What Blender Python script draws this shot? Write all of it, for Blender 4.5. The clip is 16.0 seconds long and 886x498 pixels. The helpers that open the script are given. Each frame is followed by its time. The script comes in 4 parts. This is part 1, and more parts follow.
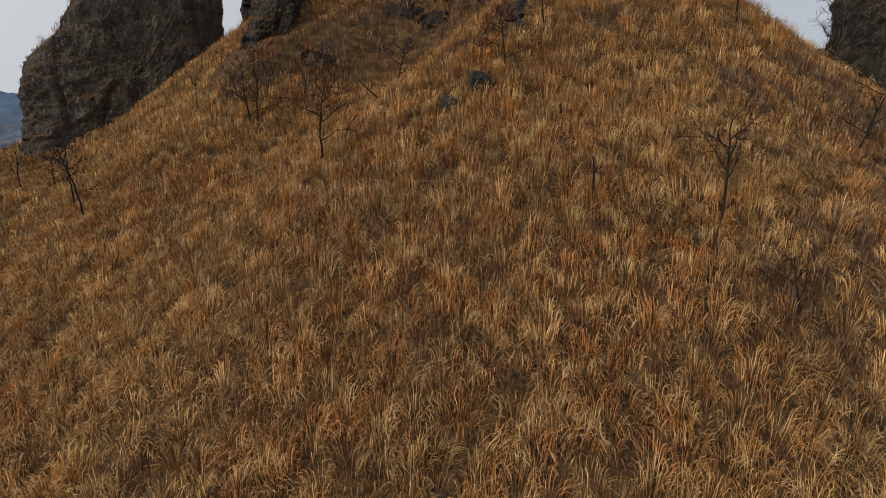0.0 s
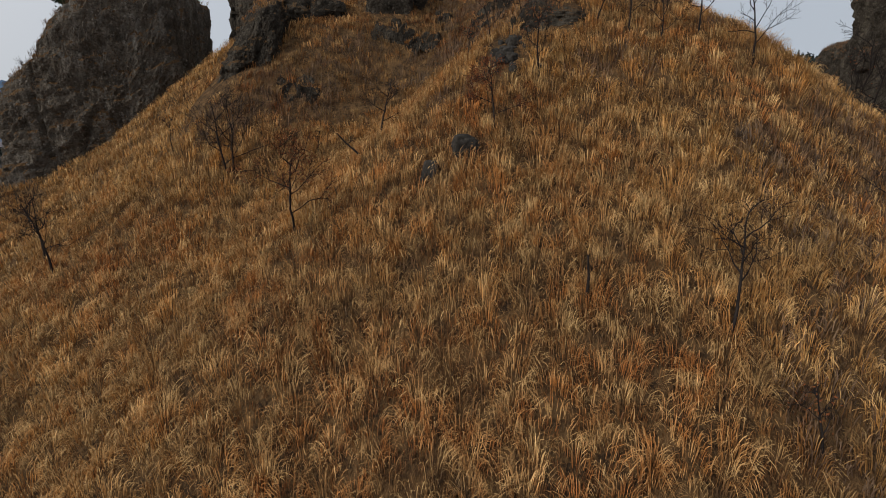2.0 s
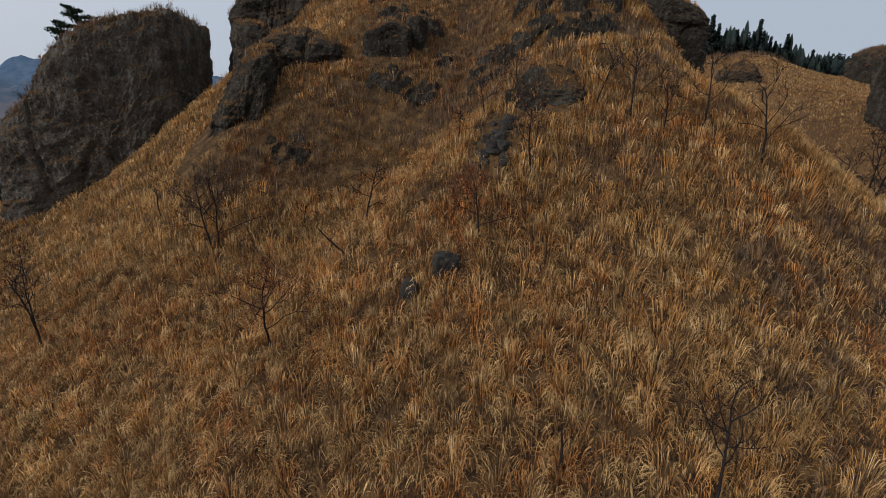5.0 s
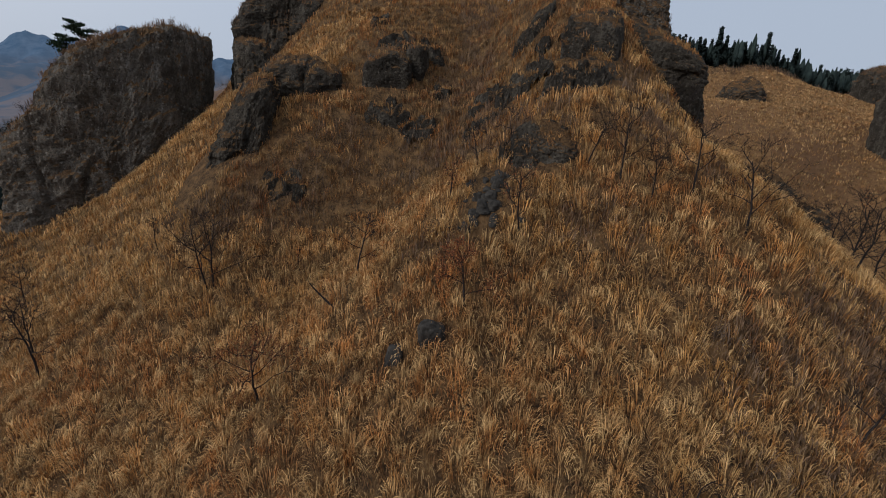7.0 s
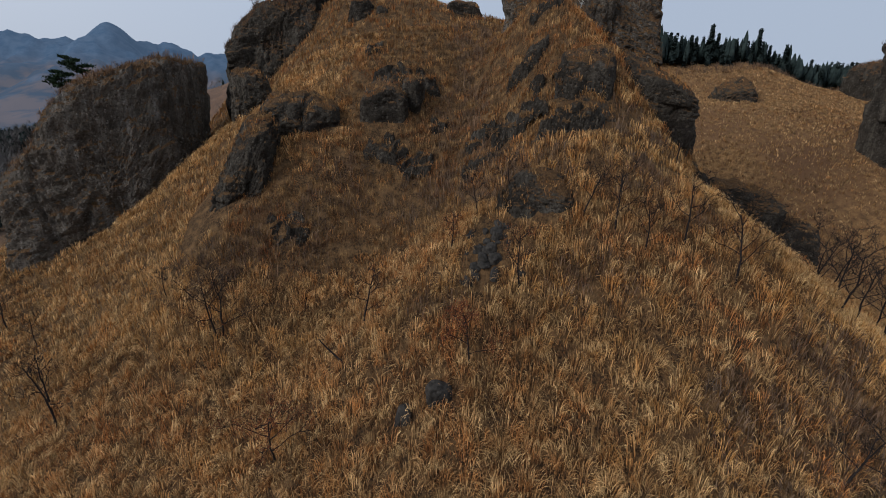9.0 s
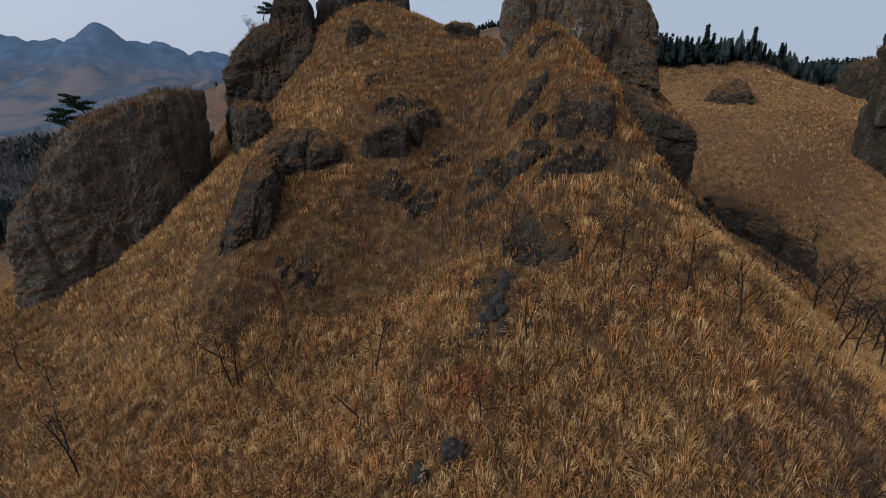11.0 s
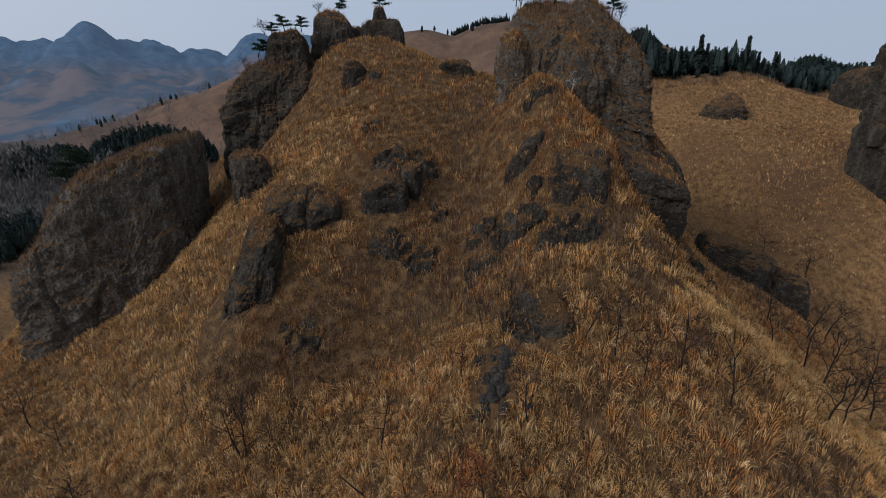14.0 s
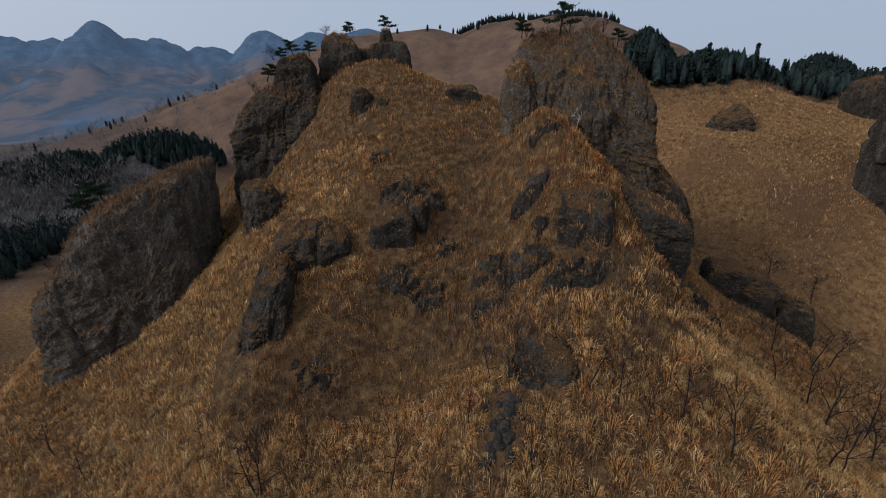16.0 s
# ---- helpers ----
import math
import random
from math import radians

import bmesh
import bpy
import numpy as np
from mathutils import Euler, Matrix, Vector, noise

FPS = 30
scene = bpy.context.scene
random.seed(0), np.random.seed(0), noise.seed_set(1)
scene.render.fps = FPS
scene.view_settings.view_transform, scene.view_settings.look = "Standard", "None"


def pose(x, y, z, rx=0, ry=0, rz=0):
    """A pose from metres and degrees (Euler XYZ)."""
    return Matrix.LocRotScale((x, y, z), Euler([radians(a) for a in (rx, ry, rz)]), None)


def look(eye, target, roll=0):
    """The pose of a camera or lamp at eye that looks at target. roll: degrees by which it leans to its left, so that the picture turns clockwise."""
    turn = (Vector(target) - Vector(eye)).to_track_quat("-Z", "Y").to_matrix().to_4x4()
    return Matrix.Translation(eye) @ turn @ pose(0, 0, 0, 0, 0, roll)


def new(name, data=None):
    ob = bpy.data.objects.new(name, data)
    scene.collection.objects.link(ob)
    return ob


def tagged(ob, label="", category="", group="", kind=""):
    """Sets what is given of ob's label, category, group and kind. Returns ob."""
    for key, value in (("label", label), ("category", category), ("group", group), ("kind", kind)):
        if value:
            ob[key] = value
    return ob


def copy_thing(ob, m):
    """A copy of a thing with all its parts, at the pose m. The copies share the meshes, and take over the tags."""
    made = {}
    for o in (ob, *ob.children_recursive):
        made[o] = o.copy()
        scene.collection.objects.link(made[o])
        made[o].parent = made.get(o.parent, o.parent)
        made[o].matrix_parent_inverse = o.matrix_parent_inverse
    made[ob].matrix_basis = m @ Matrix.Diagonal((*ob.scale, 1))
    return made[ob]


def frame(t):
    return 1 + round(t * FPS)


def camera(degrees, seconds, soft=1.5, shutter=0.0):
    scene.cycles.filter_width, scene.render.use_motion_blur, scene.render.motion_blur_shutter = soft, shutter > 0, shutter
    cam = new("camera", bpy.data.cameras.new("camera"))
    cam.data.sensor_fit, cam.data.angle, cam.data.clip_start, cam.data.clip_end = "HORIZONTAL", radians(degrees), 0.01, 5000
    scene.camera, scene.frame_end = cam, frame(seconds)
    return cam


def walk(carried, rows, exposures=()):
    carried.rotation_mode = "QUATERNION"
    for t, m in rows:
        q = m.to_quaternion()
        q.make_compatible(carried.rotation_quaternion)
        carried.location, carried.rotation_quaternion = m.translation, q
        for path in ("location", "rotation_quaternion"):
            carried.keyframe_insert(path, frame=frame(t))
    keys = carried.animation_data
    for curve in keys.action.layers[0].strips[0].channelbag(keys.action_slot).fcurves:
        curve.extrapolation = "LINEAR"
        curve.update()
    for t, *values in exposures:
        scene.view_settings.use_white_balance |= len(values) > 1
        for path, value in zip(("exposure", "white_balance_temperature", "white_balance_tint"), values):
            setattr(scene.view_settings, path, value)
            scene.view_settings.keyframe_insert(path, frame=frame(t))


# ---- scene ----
cam = camera(93.08, 16.0, soft=1.0)
# seconds, place in metres, turn in degrees
ROWS = [
    (0.0, 0.000, 0.000, 10.000, 78.56, -0.15, -0.05),
    (0.5, 0.220, 0.673, 10.862, 78.15, 0.23, -0.08),
    (1.0, 0.428, 1.310, 11.701, 77.85, 0.20, 0.20),
    (1.5, 0.733, 1.933, 12.676, 77.29, 0.07, 0.54),
    (2.0, 1.027, 2.525, 13.640, 76.79, 0.33, 0.76),
    (2.5, 1.314, 3.043, 14.622, 76.29, 0.22, 1.23),
    (3.0, 1.512, 3.520, 15.440, 76.07, -0.23, 1.90),
    (3.5, 1.712, 3.894, 16.318, 75.72, -0.67, 2.39),
    (4.0, 1.930, 4.219, 17.278, 75.18, -0.36, 2.58),
    (6.5, 2.765, 5.198, 21.684, 73.12, -1.41, 3.19),
    (7.0, 2.845, 5.295, 22.489, 72.85, -2.20, 3.29),
    (7.5, 2.877, 5.398, 23.313, 72.60, -2.05, 3.10),
    (8.0, 2.807, 5.484, 24.094, 72.33, -1.97, 2.96),
    (8.5, 2.642, 5.535, 24.944, 71.96, -1.62, 2.68),
    (9.0, 2.423, 5.522, 25.827, 71.61, -0.85, 2.36),
    (11.5, 1.847, 6.257, 29.865, 70.51, 0.61, 1.57),
    (12.0, 1.797, 6.458, 30.660, 70.38, 0.86, 1.41),
    (12.5, 1.695, 6.569, 31.484, 70.24, 1.53, 1.25),
    (13.0, 1.689, 6.740, 32.354, 70.06, 1.67, 1.32),
    (13.5, 1.755, 6.938, 33.188, 69.87, 1.47, 1.19),
    (14.0, 1.819, 7.163, 33.967, 69.77, 1.47, 1.04),
    (14.5, 1.801, 7.300, 34.780, 69.59, 1.34, 1.34),
    (15.0, 1.828, 7.442, 35.618, 69.46, 1.61, 1.35),
    (15.5, 1.802, 7.511, 36.399, 69.37, 2.03, 1.49),
    (16.0, 1.812, 7.635, 37.219, 69.26, 1.88, 1.76),
]
walk(cam, [(t, pose(x, y, z, rx, ry, rz)) for t, x, y, z, rx, ry, rz in ROWS],
     [(0.0, -0.05, 6700, 10), (4.0, -0.12, 6330, 10), (8.0, -0.14, 5940, 11), (12.5, -0.17, 5850, 11), (16.0, -0.23, 5800, 11)])

# ---- world, sun, exposure ----
world = bpy.data.worlds.new("overcast_sky")
scene.world = world
world.use_nodes = True
wn = world.node_tree.nodes
wl = world.node_tree.links
wn.clear()
sky = wn.new("ShaderNodeTexSky")
sky.sky_type = "NISHITA"
sky.sun_disc = False
sky.sun_elevation = radians(38)
sky.sun_rotation = radians(-60)
sky.air_density, sky.dust_density, sky.ozone_density = 1.0, 6.0, 1.5
cloud = wn.new("ShaderNodeMix")
cloud.data_type = "RGBA"
cloud.inputs["Factor"].default_value = 0.92
cloud.inputs["B"].default_value = (4.62, 5.12, 5.8, 1)
wl.new(sky.outputs["Color"], cloud.inputs["A"])
back = wn.new("ShaderNodeBackground")
back.inputs["Strength"].default_value = 0.109
wl.new(cloud.outputs["Result"], back.inputs["Color"])
wout = wn.new("ShaderNodeOutputWorld")
wl.new(back.outputs["Background"], wout.inputs["Surface"])

sun_data = bpy.data.lights.new("sun", "SUN")
sun_data.energy = 2.3
sun_data.angle = radians(25)
sun_data.color = (1.0, 0.96, 0.90)
sun = new("sun", sun_data)
sun.matrix_world = look((-52, 0, 46), (0, 30, 10))


# ---- materials ----
def material(name):
    m = bpy.data.materials.new(name)
    m.use_nodes = True
    t = m.node_tree
    return m, t.nodes, t.links, t.nodes["Principled BSDF"]


def noise_tex(nodes, links, scale, detail=4.0, rough=0.55, coord=None, stretch=None):
    n = nodes.new("ShaderNodeTexNoise")
    n.inputs["Scale"].default_value = scale
    n.inputs["Detail"].default_value = detail
    n.inputs["Roughness"].default_value = rough
    if coord is None:
        coord = nodes.new("ShaderNodeNewGeometry").outputs["Position"]
    if stretch:
        mp = nodes.new("ShaderNodeMapping")
        mp.inputs["Scale"].default_value = stretch
        links.new(coord, mp.inputs["Vector"])
        coord = mp.outputs["Vector"]
    links.new(coord, n.inputs["Vector"])
    return n.outputs["Fac"]


def mix(nodes, links, fac, a, b, blend="MIX"):
    m = nodes.new("ShaderNodeMix")
    m.data_type, m.blend_type = "RGBA", blend
    for key, v in (("Factor", fac), ("A", a), ("B", b)):
        if isinstance(v, (int, float)):
            m.inputs[key].default_value = v
        elif isinstance(v, tuple):
            m.inputs[key].default_value = (*v, 1)
        else:
            links.new(v, m.inputs[key])
    return m.outputs["Result"]


def sharpen(nodes, links, fac, lo, hi):
    m = nodes.new("ShaderNodeMapRange")
    m.inputs["From Min"].default_value, m.inputs["From Max"].default_value = lo, hi
    links.new(fac, m.inputs["Value"])
    return m.outputs["Result"]


def bump(nodes, links, bsdf, height, strength, distance):
    b = nodes.new("ShaderNodeBump")
    b.inputs["Strength"].default_value, b.inputs["Distance"].default_value = strength, distance
    links.new(height, b.inputs["Height"])
    links.new(b.outputs["Normal"], bsdf.inputs["Normal"])


def grass_material(name, straw, ochre, rust, dull):
    """Dry blades: straw, ochre and rust in patches of some metres, a little different from blade to blade, paler towards the tips."""
    m, nodes, links, bsdf = material(name)
    patch = noise_tex(nodes, links, 0.11, 3.0)
    small = noise_tex(nodes, links, 0.62, 2.0)
    clump = noise_tex(nodes, links, 1.5, 0.0)
    c = mix(nodes, links, sharpen(nodes, links, patch, 0.40, 0.62), ochre, rust)
    c = mix(nodes, links, sharpen(nodes, links, small, 0.38, 0.66), c, dull)
    c = mix(nodes, links, sharpen(nodes, links, clump, 0.46, 0.78), c, straw)
    isl = nodes.new("ShaderNodeNewGeometry").outputs["Random Per Island"]
    hsv = nodes.new("ShaderNodeHueSaturation")
    links.new(c, hsv.inputs["Color"])
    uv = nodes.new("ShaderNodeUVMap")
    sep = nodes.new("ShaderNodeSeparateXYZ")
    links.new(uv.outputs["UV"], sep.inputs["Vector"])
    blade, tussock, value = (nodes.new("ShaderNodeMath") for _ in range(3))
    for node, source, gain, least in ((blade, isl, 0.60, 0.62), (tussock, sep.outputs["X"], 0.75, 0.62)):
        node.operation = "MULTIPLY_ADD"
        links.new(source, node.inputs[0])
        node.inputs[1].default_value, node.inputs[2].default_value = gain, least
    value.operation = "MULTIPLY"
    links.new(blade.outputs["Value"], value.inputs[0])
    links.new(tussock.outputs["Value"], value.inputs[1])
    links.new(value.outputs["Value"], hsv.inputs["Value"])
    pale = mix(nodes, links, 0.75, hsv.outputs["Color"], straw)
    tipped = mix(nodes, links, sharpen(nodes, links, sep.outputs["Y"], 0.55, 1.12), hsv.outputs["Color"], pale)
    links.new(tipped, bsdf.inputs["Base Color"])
    bsdf.inputs["Roughness"].default_value = 0.75
    bsdf.inputs["Specular IOR Level"].default_value = 0.15
    return m


def rock_material(name, dark, mid, pale, moss, ledge):
    """Weathered conglomerate: pebbles in a dark matrix, faint beds, upright rain stains and dry turf on the ledges."""
    m, nodes, links, bsdf = material(name)
    blot = noise_tex(nodes, links, 0.55, 8.0, 0.72)
    beds = noise_tex(nodes, links, 1.0, 6.0, 0.65, None, (0.5, 0.5, 2.2))
    stain = noise_tex(nodes, links, 1.0, 4.0, 0.6, None, (0.9, 0.9, 0.12))
    grain = noise_tex(nodes, links, 6.5, 6.0, 0.8)
    vor = nodes.new("ShaderNodeTexVoronoi")
    vor.inputs["Scale"].default_value = 6.5
    vor.inputs["Randomness"].default_value = 1.0
    links.new(nodes.new("ShaderNodeNewGeometry").outputs["Position"], vor.inputs["Vector"])
    c = mix(nodes, links, sharpen(nodes, links, blot, 0.36, 0.64), dark, mid)
    c = mix(nodes, links, sharpen(nodes, links, beds, 0.58, 0.74), c, dark)
    c = mix(nodes, links, sharpen(nodes, links, stain, 0.50, 0.95), c, pale)
    sep = nodes.new("ShaderNodeSeparateColor")
    links.new(vor.outputs["Color"], sep.inputs["Color"])
    c = mix(nodes, links, sharpen(nodes, links, sep.outputs["Red"], 0.84, 1.25), c, pale)
    c = mix(nodes, links, sharpen(nodes, links, sep.outputs["Green"], 0.74, 1.05), c, dark)
    c = mix(nodes, links, sharpen(nodes, links, grain, 0.62, 0.80), c, pale)
    c = mix(nodes, links, sharpen(nodes, links, grain, 0.46, 0.38), c, dark)
    up = nodes.new("ShaderNodeSeparateXYZ")
    links.new(nodes.new("ShaderNodeNewGeometry").outputs["Normal"], up.inputs["Vector"])
    turf = nodes.new("ShaderNodeMath")
    turf.operation = "ADD"
    links.new(up.outputs["Z"], turf.inputs[0])
    links.new(sharpen(nodes, links, noise_tex(nodes, links, 0.7, 9.0, 0.8), 0.36, 0.74), turf.inputs[1])
    turfy = mix(nodes, links, sharpen(nodes, links, grain, 0.4, 0.6), moss, (0.085, 0.050, 0.024))
    c = mix(nodes, links, sharpen(nodes, links, turf.outputs["Value"], ledge, ledge + 0.22), c, turfy)
    links.new(c, bsdf.inputs["Base Color"])
    bsdf.inputs["Roughness"].default_value = 0.95
    bsdf.inputs["Specular IOR Level"].default_value = 0.12
    h = nodes.new("ShaderNodeMath")
    h.operation = "MULTIPLY_ADD"
    links.new(beds, h.inputs[0])
    h.inputs[1].default_value = 0.5
    links.new(grain, h.inputs[2])
    pebble = nodes.new("ShaderNodeMath")
    pebble.operation = "MULTIPLY_ADD"
    links.new(vor.outputs["Distance"], pebble.inputs[0])
    pebble.inputs[1].default_value = -0.6
    links.new(h.outputs["Value"], pebble.inputs[2])
    bump(nodes, links, bsdf, pebble.outputs["Value"], 1.0, 0.30)
    return m


def plain_material(name, a, b, scale, rough=0.9, relief=0.3, stretch=None):
    m, nodes, links, bsdf = material(name)
    n = noise_tex(nodes, links, scale, 5.0, 0.6, None, stretch)
    links.new(mix(nodes, links, sharpen(nodes, links, n, 0.3, 0.7), a, b), bsdf.inputs["Base Color"])
    bsdf.inputs["Roughness"].default_value = rough
    bsdf.inputs["Specular IOR Level"].default_value = 0.12
    bump(nodes, links, bsdf, n, relief, 0.05)
    return m


STRAW, OCHRE, RUST, DULL = (0.74, 0.470, 0.200), (0.53, 0.265, 0.076), (0.46, 0.172, 0.046), (0.31, 0.168, 0.064)
grass_mat = grass_material("dry_silver_grass", STRAW, OCHRE, RUST, DULL)
rust_mat = grass_material("dry_rusty_grass", (0.64, 0.380, 0.150), (0.47, 0.208, 0.056), (0.40, 0.132, 0.034), (0.25, 0.130, 0.051))
gold_mat = grass_material("golden_hill_grass", (0.77, 0.490, 0.208), (0.58, 0.292, 0.088), (0.46, 0.202, 0.058), (0.36, 0.200, 0.078))
far_mat = grass_material("faded_pasture_grass", (0.52, 0.325, 0.145), (0.38, 0.200, 0.076), (0.30, 0.142, 0.052), (0.22, 0.130, 0.060))
under_mat = grass_material("dry_undergrowth", (0.31, 0.168, 0.064), (0.25, 0.110, 0.034), (0.20, 0.074, 0.024), (0.130, 0.082, 0.044))
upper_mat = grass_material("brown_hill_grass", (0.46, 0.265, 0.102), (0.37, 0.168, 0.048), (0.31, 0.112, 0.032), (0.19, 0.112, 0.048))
twig_mat = grass_material("grey_brush", (0.25, 0.155, 0.088), (0.17, 0.100, 0.058), (0.15, 0.075, 0.040), (0.11, 0.078, 0.055))
rock_mat = rock_material("dark_conglomerate", (0.026, 0.0212, 0.0158), (0.078, 0.064, 0.048), (0.21, 0.180, 0.140), (0.18, 0.098, 0.042), 0.94)
# cliff and crag stone is lightened in colour: upright faces catch less light
cliff_mat = rock_material("grey_conglomerate", (0.066, 0.054, 0.042), (0.190, 0.158, 0.122), (0.44, 0.395, 0.335), (0.21, 0.120, 0.056), 0.70)
crag_mat = rock_material("turf_grown_conglomerate", (0.060, 0.049, 0.038), (0.180, 0.150, 0.116), (0.38, 0.335, 0.280), (0.21, 0.118, 0.054), 0.50)
boulder_mat = plain_material("lichen_grey_stone", (0.018, 0.0155, 0.013), (0.062, 0.054, 0.045), 5.0, 0.9, 0.6)
bark_mat = plain_material("dark_bark", (0.012, 0.009, 0.008), (0.036, 0.028, 0.024), 9.0, 0.9, 0.5, (1, 1, 0.25))
birch_mat = plain_material("pale_bark", (0.42, 0.40, 0.37), (0.62, 0.60, 0.56), 6.0)
leaf_mat = plain_material("dead_leaves", (0.15, 0.050, 0.022), (0.26, 0.095, 0.035), 4.0)
needle_mat = plain_material("pine_needles", (0.012, 0.022, 0.012), (0.035, 0.055, 0.026), 1.5)
# conifer green, lifted and turned bluish to put air haze into it
cedar_mat = plain_material("hazy_cedar_foliage", (0.017, 0.026, 0.024), (0.042, 0.057, 0.050), 1.2)
far_cedar_mat = plain_material("distant_conifers", (0.009, 0.015, 0.013), (0.020, 0.029, 0.025), 1.4)
# grey bark, lightened so the colour carries the valley haze
wood_mat = plain_material("hazy_grey_woodland", (0.105, 0.096, 0.090), (0.20, 0.178, 0.158), 0.2)


def ground_material():
    """Dark matted litter under the tall grass of the hill, short golden pasture on the far slope and the hills behind."""
    m, nodes, links, bsdf = material("dry_turf")
    strands = noise_tex(nodes, links, 9.0, 4.0, 0.7, None, (1.0, 1.0, 0.35))
    fine = noise_tex(nodes, links, 1.2, 6.0, 0.75)
    mid = noise_tex(nodes, links, 0.30, 4.0)
    broad = noise_tex(nodes, links, 0.045, 5.0)
    litter = mix(nodes, links, sharpen(nodes, links, strands, 0.40, 0.64), (0.050, 0.032, 0.019), (0.20, 0.112, 0.047))
    clumps = noise_tex(nodes, links, 1.5, 2.0, 0.5)
    litter = mix(nodes, links, sharpen(nodes, links, clumps, 0.46, 0.70), litter, (0.23, 0.132, 0.058))
    litter = mix(nodes, links, sharpen(nodes, links, mid, 0.55, 0.85), litter, (0.15, 0.078, 0.034))
    grassy = mix(nodes, links, sharpen(nodes, links, fine, 0.36, 0.60), (0.115, 0.064, 0.030), (0.37, 0.205, 0.084))
    grassy = mix(nodes, links, sharpen(nodes, links, broad, 0.46, 0.66), grassy, (0.17, 0.092, 0.046))
    xyz = nodes.new("ShaderNodeSeparateXYZ")
    links.new(nodes.new("ShaderNodeNewGeometry").outputs["Position"], xyz.inputs["Vector"])
    aside = sharpen(nodes, links, xyz.outputs["X"], 26.0, 33.0)
    behind = sharpen(nodes, links, xyz.outputs["Y"], 84.0, 100.0)
    either = nodes.new("ShaderNodeMath")
    either.operation = "MAXIMUM"
    links.new(aside, either.inputs[0])
    links.new(behind, either.inputs[1])
    c = mix(nodes, links, either.outputs["Value"], litter, grassy)
    pasture = mix(nodes, links, sharpen(nodes, links, noise_tex(nodes, links, 0.04, 9.0, 0.75), 0.4, 0.62), (0.19, 0.115, 0.072), (0.10, 0.064, 0.048))
    c = mix(nodes, links, sharpen(nodes, links, xyz.outputs["Y"], 150.0, 230.0), c, pasture)
    # woodland floor, its colour lightened for the valley haze too
    woodland = mix(nodes, links, sharpen(nodes, links, noise_tex(nodes, links, 0.12, 6.0, 0.7), 0.38, 0.62), (0.060, 0.056, 0.056), (0.130, 0.112, 0.100))
    valley = nodes.new("ShaderNodeMath")
    valley.operation = "MULTIPLY"
    links.new(sharpen(nodes, links, xyz.outputs["X"], -108.0, -128.0), valley.inputs[0])
    links.new(sharpen(nodes, links, xyz.outputs["Y"], 262.0, 225.0), valley.inputs[1])
    c = mix(nodes, links, valley.outputs["Value"], c, woodland)
    plain = mix(nodes, links, sharpen(nodes, links, noise_tex(nodes, links, 0.009, 6.0, 0.65), 0.42, 0.60), (0.058, 0.052, 0.054), (0.115, 0.082, 0.064))
    c = mix(nodes, links, sharpen(nodes, links, xyz.outputs["X"], -250.0, -330.0), c, plain)
    links.new(c, bsdf.inputs["Base Color"])
    bsdf.inputs["Roughness"].default_value = 0.95
    bsdf.inputs["Specular IOR Level"].default_value = 0.1
    bump(nodes, links, bsdf, strands, 1.0, 0.3)
    return m


ground_mat = ground_material()


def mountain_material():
    """Wooded mountains some kilometres away, brown pasture on the lower slopes. Air haze is put in as a blue tint of
    the woods and a faint glow.
    """
    m, nodes, links, bsdf = material("haze_tinted_mountain")
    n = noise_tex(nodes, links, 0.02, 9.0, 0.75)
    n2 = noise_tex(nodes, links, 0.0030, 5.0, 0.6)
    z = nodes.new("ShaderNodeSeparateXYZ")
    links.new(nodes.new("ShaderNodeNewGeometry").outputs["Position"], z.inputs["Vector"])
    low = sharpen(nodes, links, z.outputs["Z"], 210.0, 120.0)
    # woods tinted blue to stand for the air in between
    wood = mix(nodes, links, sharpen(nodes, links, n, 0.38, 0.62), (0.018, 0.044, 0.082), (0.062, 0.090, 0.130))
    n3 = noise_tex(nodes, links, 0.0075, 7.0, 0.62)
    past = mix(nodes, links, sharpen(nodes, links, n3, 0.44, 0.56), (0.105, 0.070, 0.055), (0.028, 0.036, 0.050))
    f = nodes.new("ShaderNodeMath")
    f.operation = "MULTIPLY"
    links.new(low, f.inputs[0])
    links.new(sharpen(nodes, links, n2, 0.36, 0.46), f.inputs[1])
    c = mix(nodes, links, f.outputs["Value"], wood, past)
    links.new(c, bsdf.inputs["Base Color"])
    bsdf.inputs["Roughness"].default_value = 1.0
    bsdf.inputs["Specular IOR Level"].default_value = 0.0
    # haze added as a faint blue glow of the slopes
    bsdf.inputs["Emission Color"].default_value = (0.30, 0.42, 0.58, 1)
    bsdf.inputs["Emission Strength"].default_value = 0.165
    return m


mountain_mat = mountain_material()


# ---- small tools ----
def hash3(i, j, k, seed):
    h = (i * 374761393 + j * 668265263 + k * 2147483647 + seed * 1274126177) & 0xFFFFFFFF
    h = ((h ^ (h >> 13)) * 1103515245) & 0xFFFFFFFF
    h = ((h ^ (h >> 16)) * 1597334677) & 0xFFFFFFFF
    return ((h ^ (h >> 15)) & 0xFFFFFF) / float(0xFFFFFF)


def vnoise(x, y, z, seed=0):
    """Smooth value noise from -1 to 1, on arrays."""
    x, y, z = np.broadcast_arrays(np.asarray(x, float), np.asarray(y, float), np.asarray(z, float))
    xi, yi, zi = (np.floor(a).astype(np.int64) for a in (x, y, z))
    fx, fy, fz = x - xi, y - yi, z - zi
    fx, fy, fz = (f * f * (3 - 2 * f) for f in (fx, fy, fz))
    out = 0
    for a in (0, 1):
        for b in (0, 1):
            for c in (0, 1):
                w = (fx if a else 1 - fx) * (fy if b else 1 - fy) * (fz if c else 1 - fz)
                out = out + w * hash3(xi + a, yi + b, zi + c, seed)
    return out * 2 - 1


